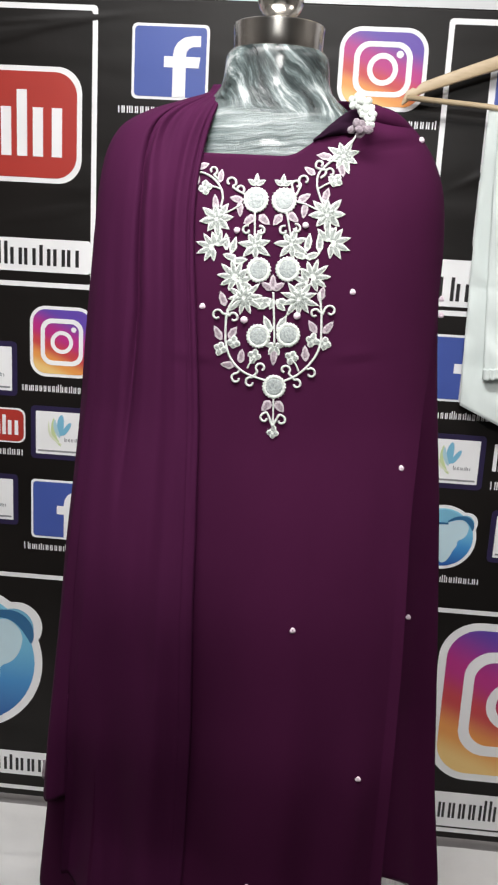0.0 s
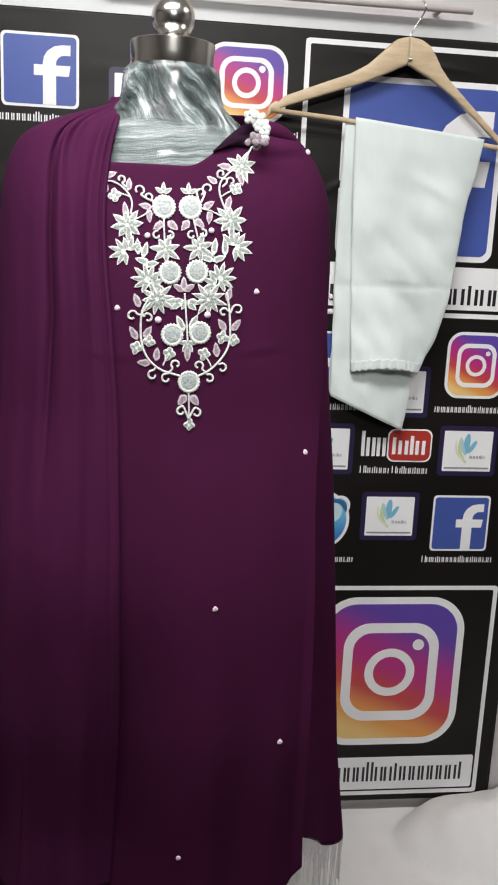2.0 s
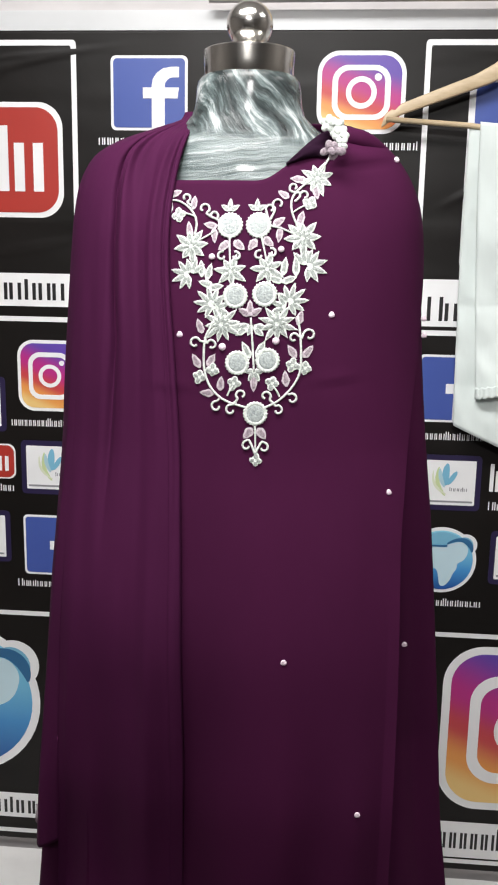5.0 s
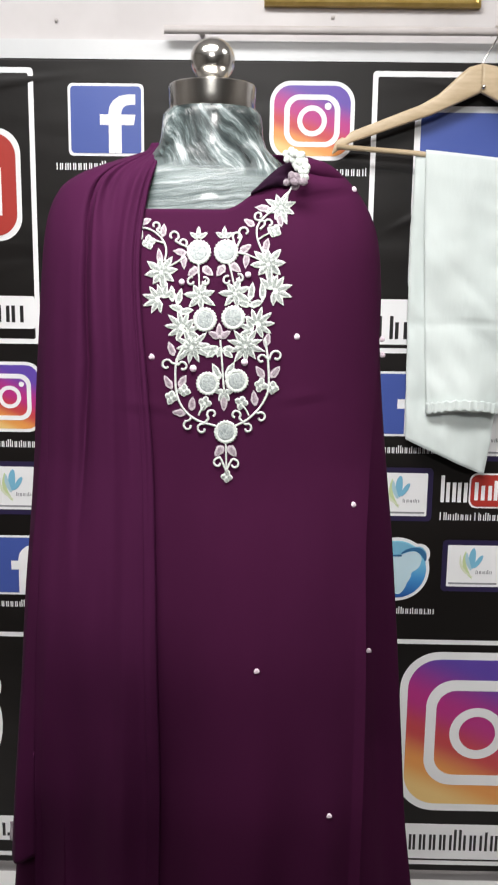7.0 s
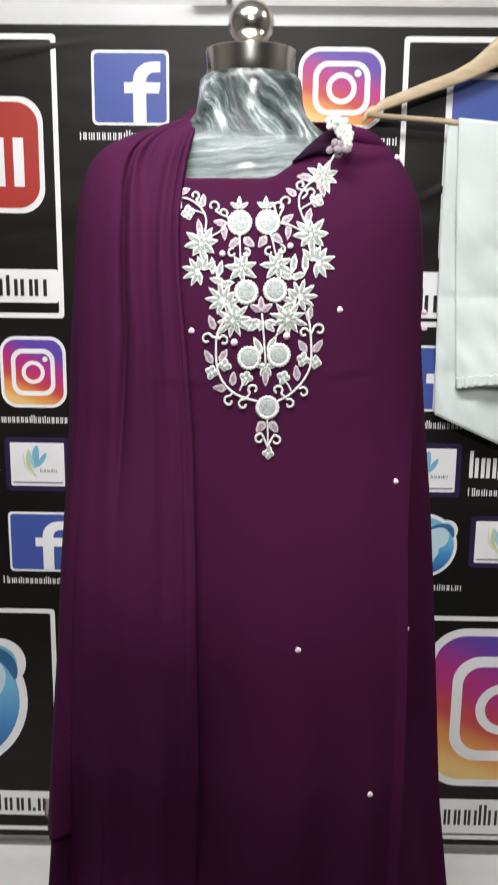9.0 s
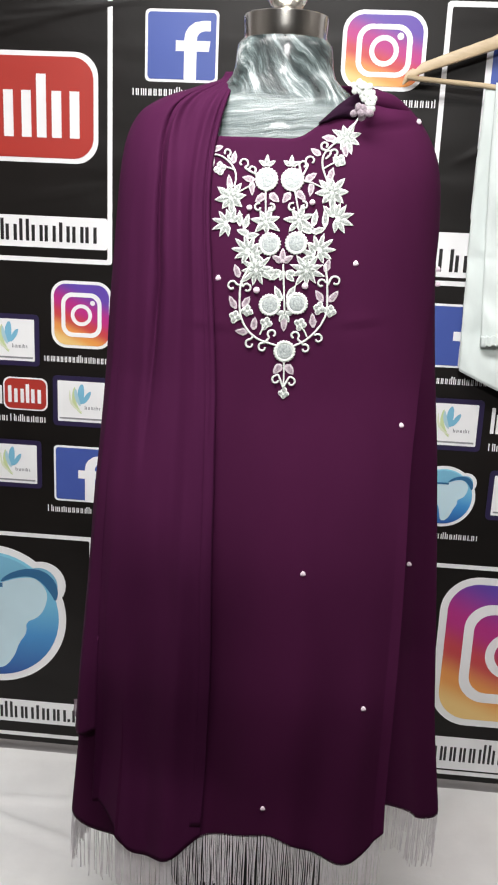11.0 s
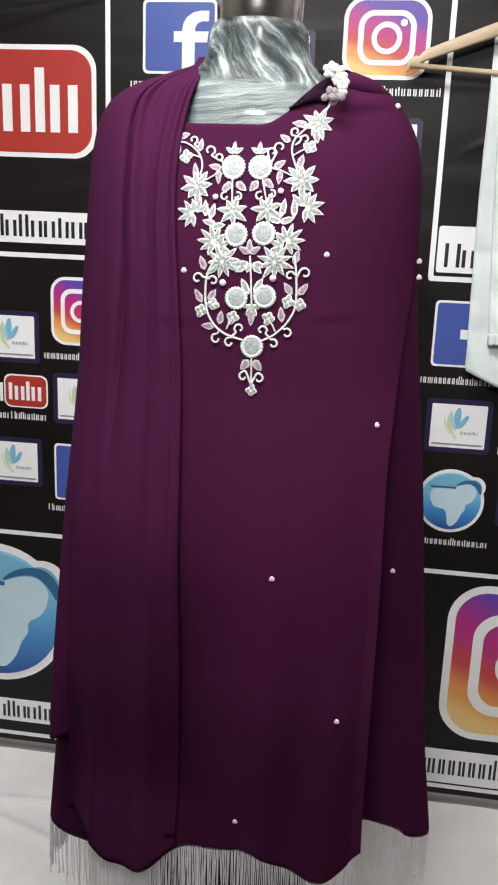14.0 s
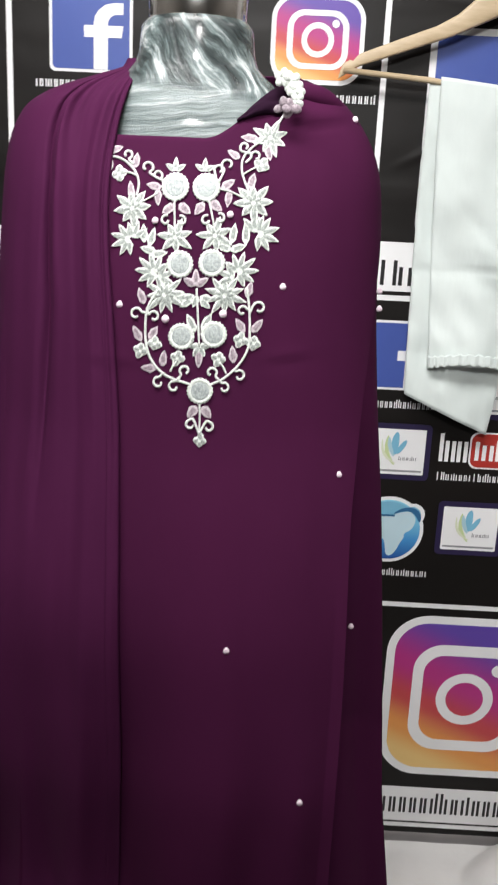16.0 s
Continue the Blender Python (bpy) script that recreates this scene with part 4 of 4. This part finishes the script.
# pearl sprigs scattered over the cloth
def sprig(x, z, y=None, r=0.0042):
    bm = bmesh.new()
    y0 = (front_y(x, z) - wave(x, z) - 0.001) if y is None else y
    for dx, dz in ((0, 0.0010), (-0.0010, -0.0008), (0.0011, -0.0005)):
        bmesh.ops.create_uvsphere(bm, u_segments=10, v_segments=7, radius=r * 0.78, matrix=Matrix.Translation((x + dx, y0, z + dz)) @ Matrix.Diagonal((1, 0.6, 1, 1)))
    on_kurta(smooth(part("pearl_sprig", bm, PEARL, None, "tiny pinkish-white pearl sprig")))


for sx, sz in ((0.0415, 1.383), (-0.155, 1.354), (0.127, 1.147), (-0.006, 0.925), (0.101, 0.707), (-0.048, 0.498), (-0.300, 0.414)):
    sprig(sx, sz)
for t, sz in ((0.985, 1.375), (0.985, 1.352), (0.97, 1.588)):
    p = front(t, sz)
    sprig(p.x + 0.001, sz, p.y - 0.003)
sprig(-0.344, 0.553, 1.222)
sprig(0.171, 0.884, 1.284)

# threads along the hems
rnd = random.Random(4)
bm = bmesh.new()


def thread(bm, top, long, r=0.0009):
    sway = (rnd.gauss(0, 0.0025), rnd.gauss(0, 0.003))
    pts = [(top[0] + sway[0] * f, top[1] + sway[1] * f + 0.003 * f, top[2] - long * f) for f in (0, 0.35, 0.7, 1.0)]
    tube(bm, pts, r, 3, False)


l0, r0 = span(0.45)
for k in range(230):
    s = -1 + 2 * (k + rnd.uniform(-0.35, 0.35)) / 229
    s = max(-1, min(1, s))
    t = l0 + (r0 - l0) * (s + 1) / 2
    x = front(t, 0.42).x
    p = front(t, hem(x))
    p.y -= wave(p.x, p.z)
    thread(bm, (p.x, p.y, p.z + 0.003), rnd.uniform(0.10, 0.13))
fringe = on_kurta(part("front_fringe", bm, FRINGE, None, "long loose white thread fringe"))
fringe["kind"] = "stuff"
bm = bmesh.new()
for k in range(260):
    q = -62 + 290 * (k + rnd.random()) / 260
    zb = back_hem(q)
    p = back_point(q, zb)
    thread(bm, (p.x, p.y, zb + 0.003), rnd.uniform(0.09, 0.12))
fringe = on_kurta(part("back_fringe", bm, FRINGE, None, "long loose white thread fringe"))
fringe["kind"] = "stuff"

# ---- the dupatta over one shoulder ----
EDGE = ((1.650, -0.150), (1.606, -0.160), (1.558, -0.169), (1.489, -0.174), (1.417, -0.170), (1.344, -0.162), (1.207, -0.151), (1.029, -0.145), (0.75, -0.142), (0.526, -0.150), (0.36, -0.158))


def drape(w, z, back=False):
    """w runs from the arm's side, 0, to the free front edge, 1."""
    al = a_left(z)
    n = lerp(z, ROUND)
    xe = ease(z, EDGE)
    x0 = CX - al
    x = x0 + (xe - x0) * (1 - math.cos(w * math.pi / 2))
    t = min(1.0, abs(x - CX) / al)
    g = max(0.0, min(1.0, (z - 0.50) / 0.30))
    d = (depth(min(z, 1.628)) if z < 1.628 else max(0.0, 0.040 * (1.652 - z) / 0.024)) + 0.003 + 0.003 * g
    y = d * max(0.0, 1 - t ** n) ** (1 / n)
    wx = (x - x0) / (xe - x0)
    low = max(0.0, min(1.0, (1.55 - z) / 0.9))
    top = max(0.0, min(1.0, (z - 1.05) / 0.35)) * max(0.0, min(1.0, (1.645 - z) / 0.05))
    f = 0.0
    # the deep crease from the shoulder, the smaller ones beside it
    c = lerp(z, ((1.63, 0.38), (1.60, 0.42), (1.50, 0.50), (1.344, 0.53), (1.2, 0.49), (1.0, 0.45)))
    pinch = 0.5 + 0.5 * max(0.0, min(1.0, (1.60 - z) / 0.25))
    f -= 0.017 * top * math.exp(-((wx - c) / (0.026 * pinch)) ** 2)
    f += 0.013 * top * math.exp(-((wx - c - 0.11) / (0.075 * pinch)) ** 2)
    f += 0.008 * top * math.exp(-((wx - 0.86) / 0.040) ** 2)
    f -= 0.006 * top * math.exp(-((wx - 0.95) / 0.012) ** 2)
    # small tucks under the pin on the shoulder
    f += 0.0022 * max(0.0, min(1.0, (z - 1.52) / 0.07)) * top * math.sin((wx - c) * 70) * math.exp(-((wx - c - 0.16) / 0.16) ** 2)
    ph = 0.5 * math.sin(z * 2.1) + 0.6 * noise.noise((wx * 2, z * 0.8, 5.0))
    fold = noise.noise((wx * 3.4 + 0.3, 4.0, z * 0.45))
    f += low * (0.040 * (0.35 - abs(fold)) + 0.009 * noise.noise((wx * 9, 8.0, z * 0.6)) + 0.0008 * math.sin(wx * 47 + ph * 3))
    f += 0.002 * noise.noise((wx * 9, z * 5, 1.0))
    f -= 0.003 * g * (max(0.0, wx - 0.955) / 0.045) ** 2
    f = f * (0.12 + 0.88 * g) if wx > 0.2 else f * (0.5 + 0.5 * g)
    side = max(0.0, 1 - t * t) ** 0.5
    p = Vector((x - 0.6 * f * (1 - side) * 1.2, CY - y - f * (0.35 + 0.65 * side) - wave(x, z) * min(1.0, side * 2) * max(0.0, min(1.0, (wx - 0.10) / 0.15)), z))
    if back:
        p.y = CY + y * 0.7 + f * 0.5
    return p


dupatta = thing("dupatta", "sheer purple chiffon dupatta draped in soft pleats over one shoulder", "scarf", (CX - 0.2, CY, 0.5))
D_INV = Matrix.Translation((0.2 - CX, -CY, -0.5))
rows = []
M = 130
for j in range(171):
    f = j / 170
    row = []
    for i in range(-60, M + 1):
        w = abs(i) / (60 if i < 0 else M)
        wb = (1 - math.cos(w * math.pi / 2))
        # the fall at the arm's side ends short, the front fall reaches the kurta's hem
        zb = 0.556 + 0.10 * wb if i < 0 or wb < 0.21 else hem(drape(w, 0.40).x) + 0.006
        z = zb + (1.652 - zb) * (1 - (1 - f) ** 1.15)
        row.append(drape(w * (1.0 if i >= 0 else 0.8), z, i < 0))
    rows.append(row)
bm = bmesh.new()
grid(bm, rows)
bmesh.ops.recalc_face_normals(bm, faces=bm.faces)
o = thicken(smooth(part("draped_cloth", bm, SCARF, dupatta)), 0.0010, 0.0)
o.matrix_parent_inverse = D_INV
# the doubled border along the free edge
bm = bmesh.new()
grid(bm, [[drape(0.950 + 0.048 * i / 8, 0.412 + 1.218 * k / 110) + Vector((0, -0.0009, 0)) for i in range(9)] for k in range(111)])
bmesh.ops.recalc_face_normals(bm, faces=bm.faces)
o = thicken(smooth(part("edge_border", bm, SCARF, dupatta, "narrow doubled purple border")), 0.0005, 0.0)
o.matrix_parent_inverse = D_INV

# the last thin corner of the side fall, which lets the light through
SHEER = mat("sheer_chiffon", (0.30, 0.22, 0.27), 0.7)
clear, blend, out = node(SHEER, "ShaderNodeBsdfTransparent"), node(SHEER, "ShaderNodeMixShader"), SHEER.node_tree.nodes["Material Output"]
blend.inputs[0].default_value = 0.55
wire(SHEER, clear, 0, blend, 1)
wire(SHEER, bsdf(SHEER), 0, blend, 2)
wire(SHEER, blend, 0, out, "Surface")
bm = bmesh.new()
grid(bm, [[(-0.404 + 0.026 * u / 6, 1.262 - 0.010 * u / 6 + 0.004 * math.sin(u + v), 0.585 - 0.046 * v / 6 * (0.7 + 0.5 * u / 6)) for u in range(7)] for v in range(7)])
bmesh.ops.recalc_face_normals(bm, faces=bm.faces)
o = thicken(smooth(part("sheer_corner", bm, SHEER, dupatta, "thin see-through corner")), 0.0008, 0.0)
o.matrix_parent_inverse = D_INV

# ---- the dress form ----
bm = bmesh.new()
MX, MY = -0.083, 1.312


def ring_of(z, a, b, n=40, dx=0.0, wob=0.0):
    return [(MX + dx + a * math.cos(math.tau * i / n) * (1 + wob * noise.noise((math.cos(math.tau * i / n) * 2, math.sin(math.tau * i / n) * 2, z * 30))),
             MY + b * math.sin(math.tau * i / n) * (1 + wob * noise.noise((math.cos(math.tau * i / n) * 2, math.sin(math.tau * i / n) * 2, z * 30 + 9))), z) for i in range(n + 1)]


def loft(bm, levels, index):
    start = len(bm.faces)
    vs = grid(bm, levels)
    bm.faces.ensure_lookup_table()
    for f in bm.faces[start:]:
        f.material_index = index
    return vs


# hips and chest in black, the neck in clear film, a steel cap with a ball
loft(bm, [ring_of(z, a, c) for z, a, c in ((0.20, 0.002, 0.002), (0.20, 0.145, 0.085), (0.40, 0.15, 0.10), (0.80, 0.17, 0.105), (1.05, 0.13, 0.09), (1.30, 0.17, 0.11), (1.45, 0.175, 0.10), (1.53, 0.165, 0.082))], 3)
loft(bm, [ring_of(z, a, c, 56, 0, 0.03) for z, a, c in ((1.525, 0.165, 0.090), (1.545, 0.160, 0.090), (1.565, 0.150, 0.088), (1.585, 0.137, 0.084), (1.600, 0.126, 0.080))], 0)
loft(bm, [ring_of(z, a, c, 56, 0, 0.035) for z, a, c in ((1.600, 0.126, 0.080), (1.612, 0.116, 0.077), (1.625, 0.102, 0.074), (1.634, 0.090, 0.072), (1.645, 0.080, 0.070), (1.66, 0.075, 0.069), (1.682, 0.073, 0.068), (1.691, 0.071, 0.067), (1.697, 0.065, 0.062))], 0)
loft(bm, [ring_of(z, a, a, 48) for z, a in ((1.690, 0.0605), (1.692, 0.0615), (1.712, 0.0618), (1.7275, 0.0630), (1.7300, 0.0630), (1.7310, 0.0620), (1.7314, 0.058), (1.7320, 0.02), (1.7320, 0.012), (1.742, 0.012))], 2)
loft(bm, [ring_of(1.7665 - 0.0305 * math.cos(math.pi * k / 20), max(0.0005, 0.032 * math.sin(math.pi * k / 20)), max(0.0005, 0.032 * math.sin(math.pi * k / 20)), 40) for k in range(21)], 2)
# the pole and round foot under the clothes
loft(bm, [ring_of(z, a, a, 24) for z, a in ((0.21, 0.016), (0.05, 0.016), (0.045, 0.03), (0.035, 0.06), (0.028, 0.085), (0.012, 0.09), (0.012, 0.001))], 3)
bmesh.ops.remove_doubles(bm, verts=bm.verts[:], dist=0.0001)
bmesh.ops.recalc_face_normals(bm, faces=bm.faces)
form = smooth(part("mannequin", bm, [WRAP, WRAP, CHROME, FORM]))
ed = form.modifiers.new("edges", "EDGE_SPLIT")
ed.split_angle = radians(40)
tagged(form, "dress form with film-wrapped neck, steel cap and ball finial", "mannequin")

# ---- hanger and trousers ----
HY = 1.880
hanger = thing("clothes_hanger", "pale wooden clothes hanger on a wire hook, hung from the rail", "hanger", (0.412, HY, 1.87))
H_INV = Matrix.Translation((-0.412, -HY, -1.87))
ARM_TOP = {-1: ((0.134, 1.722), (0.140, 1.742), (0.156, 1.752), (0.160, 1.747), (0.168, 1.760), (0.240, 1.788), (0.311, 1.815), (0.348, 1.836), (0.372, 1.858), (0.393, 1.878), (0.408, 1.890), (0.434, 1.897)),
           1: ((0.706, 1.652), (0.700, 1.668), (0.654, 1.704), (0.622, 1.732), (0.570, 1.778), (0.524, 1.820), (0.506, 1.842), (0.494, 1.863), (0.479, 1.882), (0.462, 1.892), (0.434, 1.897))}
ARM_FOOT = {-1: ((0.134, 1.716), (0.168, 1.738), (0.250, 1.766), (0.337, 1.796), (0.400, 1.824), (0.434, 1.840)),
            1: ((0.706, 1.645), (0.653, 1.690), (0.595, 1.738), (0.540, 1.780), (0.490, 1.812), (0.434, 1.840))}
for s in (-1, 1):
    bm = bmesh.new()
    rows = []
    for k in range(49):
        x = ARM_TOP[s][0][0] + (0.434 - ARM_TOP[s][0][0]) * k / 48
        top = lerp(x if s > 0 else -x, [(x2 if s > 0 else -x2, z2) for x2, z2 in ARM_TOP[s]])
        foot = lerp(x if s > 0 else -x, [(x2 if s > 0 else -x2, z2) for x2, z2 in ARM_FOOT[s]])
        hy = 0.0085 * (0.62 + 0.38 * k / 48)
        c = []
        for i in range(17):
            q = math.tau * i / 16
            c.append((x, HY + hy * math.copysign(abs(math.cos(q)) ** 0.5, math.cos(q)), (top + foot) / 2 + (top - foot) / 2 * math.copysign(abs(math.sin(q)) ** 0.5, math.sin(q))))
        rows.append(c)
    vs = grid(bm, rows)
    bm.faces.new(vs[0][:-1])
    bm.faces.new(vs[-1][:-1])
    bmesh.ops.remove_doubles(bm, verts=bm.verts[:], dist=0.0001)
    bmesh.ops.recalc_face_normals(bm, faces=bm.faces)
    smooth(part("arm", bm, WOOD, hanger)).matrix_parent_inverse = H_INV
bm = bmesh.new()
tube(bm, [(0.142, HY - 0.004, 1.731), (0.30, HY - 0.006, 1.720), (0.690, HY - 0.004, 1.678)], 0.0055, 10)
smooth(part("bar", bm, WOOD, hanger)).matrix_parent_inverse = H_INV
bm = bmesh.new()
hk = [(0.434, HY, 1.880), (0.436, HY, 1.902), (0.450, HY, 1.926)]
hk += [(0.462 - 0.010 * (a - 10) / 200, PY - 0.0105 * math.cos(radians(a)), 1.957 + 0.0115 * math.sin(radians(a))) for a in range(-30, 230, 20)]
tube(bm, hk, 0.0016, 8)
smooth(part("hook", bm, CHROME, hanger, "thin steel wire hook")).matrix_parent_inverse = H_INV
bm = bmesh.new()
bmesh.ops.create_uvsphere(bm, u_segments=12, v_segments=8, radius=0.005, matrix=Matrix.Translation((0.437, HY - 0.0085, 1.850)))
smooth(part("rivet", bm, CHROME, hanger, "small steel rivet")).matrix_parent_inverse = H_INV

trousers = thing("trousers", "plain white cotton trousers folded over the bar of a wooden hanger", "trousers", (0.43, HY, 1.05))
T_INV = Matrix.Translation((-0.43, -HY, -1.05))


def leg(name, left, right, ybase, thick, bottom, seed, zt=1.719):
    """A flattened hanging trouser leg, with soft creases."""
    rows = []
    for j in range(71):
        f = j / 70
        row = []
        for i in range(49):
            q = math.tau * i / 48
            c = math.cos(q)
            z0 = zt - 0.026 * (c + 1) / 2 * 1.1
            zb = bottom(0.5 + 0.5 * c)
            z = z0 + (zb - z0) * f
            xl, xr = ease(z, left), ease(z, right)
            x = (xl + xr) / 2 + (xr - xl) / 2 * c
            th = thick * min(1, 0.45 + f * 6)
            cre = 0.010 * noise.noise((x * 9 + seed, z * 7, seed)) + 0.007 * noise.noise(((x + z * 0.6) * 22, (z - x * 0.3) * 9, seed + 3.0)) + 0.006 * noise.ridged_multi_fractal((x * 8 + z * 4, z * 5 - x * 6, seed), 1.0, 2.0, 3, 1.0, 2.0) + 0.006 * max(0, 1 - abs(f - 0.93) / 0.12) * noise.noise((x * 60, z * 8, seed))
            # a pressed line across the shin, slack folds above it, gathers over the cuff
            cre += 0.0035 * math.exp(-((z - 1.372 - 0.02 * (x - 0.45)) / 0.004) ** 2) - 0.0020 * max(0.0, min(1.0, (1.372 - z) / 0.02)) * max(0.0, 1 - abs(1.33 - z) / 0.05)
            cre += 0.006 * math.exp(-(((z - 1.45) + 0.95 * (x - 0.43)) / 0.010) ** 2) * math.exp(-((x - 0.44) / 0.06) ** 2) - 0.005 * math.exp(-(((z - 1.60) + 0.5 * (x - 0.48)) / 0.012) ** 2) * math.exp(-((x - 0.50) / 0.05) ** 2)
            cre += 0.0035 * max(0.0, min(1.0, (1.30 - z) / 0.08)) * noise.noise((x * 70 + z * 25, z * 16, seed + 8.0)) * (1 if seed < 2 else 0.4)
            y = ybase + th * math.copysign(abs(math.sin(q)) ** 0.7, math.sin(q)) + cre * min(1, f * 4) - 0.004 * f
            row.append((x, y, z))
        rows.append(row)
    bm = bmesh.new()
    vs = grid(bm, rows)
    bm.faces.new(vs[0][:-1])
    bm.faces.new(vs[-1][:-1])
    bmesh.ops.remove_doubles(bm, verts=bm.verts[:], dist=0.0001)
    bmesh.ops.recalc_face_normals(bm, faces=bm.faces)
    o = smooth(part(name, bm, WHITECLOTH, trousers))
    o.matrix_parent_inverse = T_INV
    return o


leg("front_leg", ((1.723, 0.323), (1.5, 0.331), (1.3, 0.343), (1.19, 0.350)), ((1.70, 0.612), (1.61, 0.602), (1.548, 0.584), (1.462, 0.579), (1.387, 0.572), (1.298, 0.554), (1.232, 0.534), (1.179, 0.505)), HY - 0.026, 0.010, lambda c: 1.180 + 0.006 * math.sin(c * 3), 1.0, 1.724)
leg("back_leg", ((1.716, 0.306), (1.58, 0.304), (1.44, 0.305), (1.225, 0.309), (1.115, 0.313)), ((1.71, 0.590), (1.50, 0.565), (1.3, 0.545), (1.173, 0.505), (1.035, 0.490)), HY - 0.003, 0.010, lambda c: 1.118 - 0.080 * c, 5.0, 1.722)
# gathered cuff of the shorter leg
bm = bmesh.new()
rows = []
for j in range(9):
    row = []
    for i in range(91):
        q = math.tau * i / 90
        c = math.cos(q)
        x = 0.4275 + (0.077 + 0.002 * j / 8) * c
        g = 0.003 * math.sin(i * 2.1) + 0.0015 * math.sin(i * 5.3)
        row.append((x, HY - 0.031 + (0.016 + g) * math.copysign(abs(math.sin(q)) ** 0.7, math.sin(q)), 1.180 + 0.022 * j / 8 + 0.010 * math.sin((0.5 + 0.5 * c) * 3) + 0.002 * math.sin(i * 1.7)))
    rows.append(row)
grid(bm, rows)
bmesh.ops.recalc_face_normals(bm, faces=bm.faces)
thicken(smooth(part("cuff", bm, WHITECLOTH, trousers, "gathered white cuff")), 0.002, 0.0).matrix_parent_inverse = T_INV

# ---- the unseen lamps: main ceiling panel, added side panel and spotlight ----
GLOW = mat("lamp_diffuser", (0.9, 0.9, 0.9), 0.5)
bsdf(GLOW).inputs["Emission Color"].default_value = (1.0, 0.985, 0.96, 1)
bsdf(GLOW).inputs["Emission Strength"].default_value = 3.0
# first the main panel, then the housing of the added side fill
for lx, ly in ((-0.30, 0.60), (1.35, 0.95)):
    lamp = thing("ceiling_light", "flat white rectangular ceiling light out of view, switched on", "ceiling light", (lx, ly, 2.74), "ceiling lights")
    half = 0.60 if lx < 1 else 0.25
    slab("housing", -half - 0.03, half + 0.03, -0.28, 0.28, -0.002, 0.022, BOARD, lamp, 0.004)
    slab("diffuser", -half, half, -0.25, 0.25, -0.010, -0.004, GLOW, lamp)
# unseen housing made up to carry the added fill beam
spot = thing("spotlight", "unseen white fill spotlight added under the ceiling, aimed at the dress", "spotlight", (-0.10, -1.5, 2.66))
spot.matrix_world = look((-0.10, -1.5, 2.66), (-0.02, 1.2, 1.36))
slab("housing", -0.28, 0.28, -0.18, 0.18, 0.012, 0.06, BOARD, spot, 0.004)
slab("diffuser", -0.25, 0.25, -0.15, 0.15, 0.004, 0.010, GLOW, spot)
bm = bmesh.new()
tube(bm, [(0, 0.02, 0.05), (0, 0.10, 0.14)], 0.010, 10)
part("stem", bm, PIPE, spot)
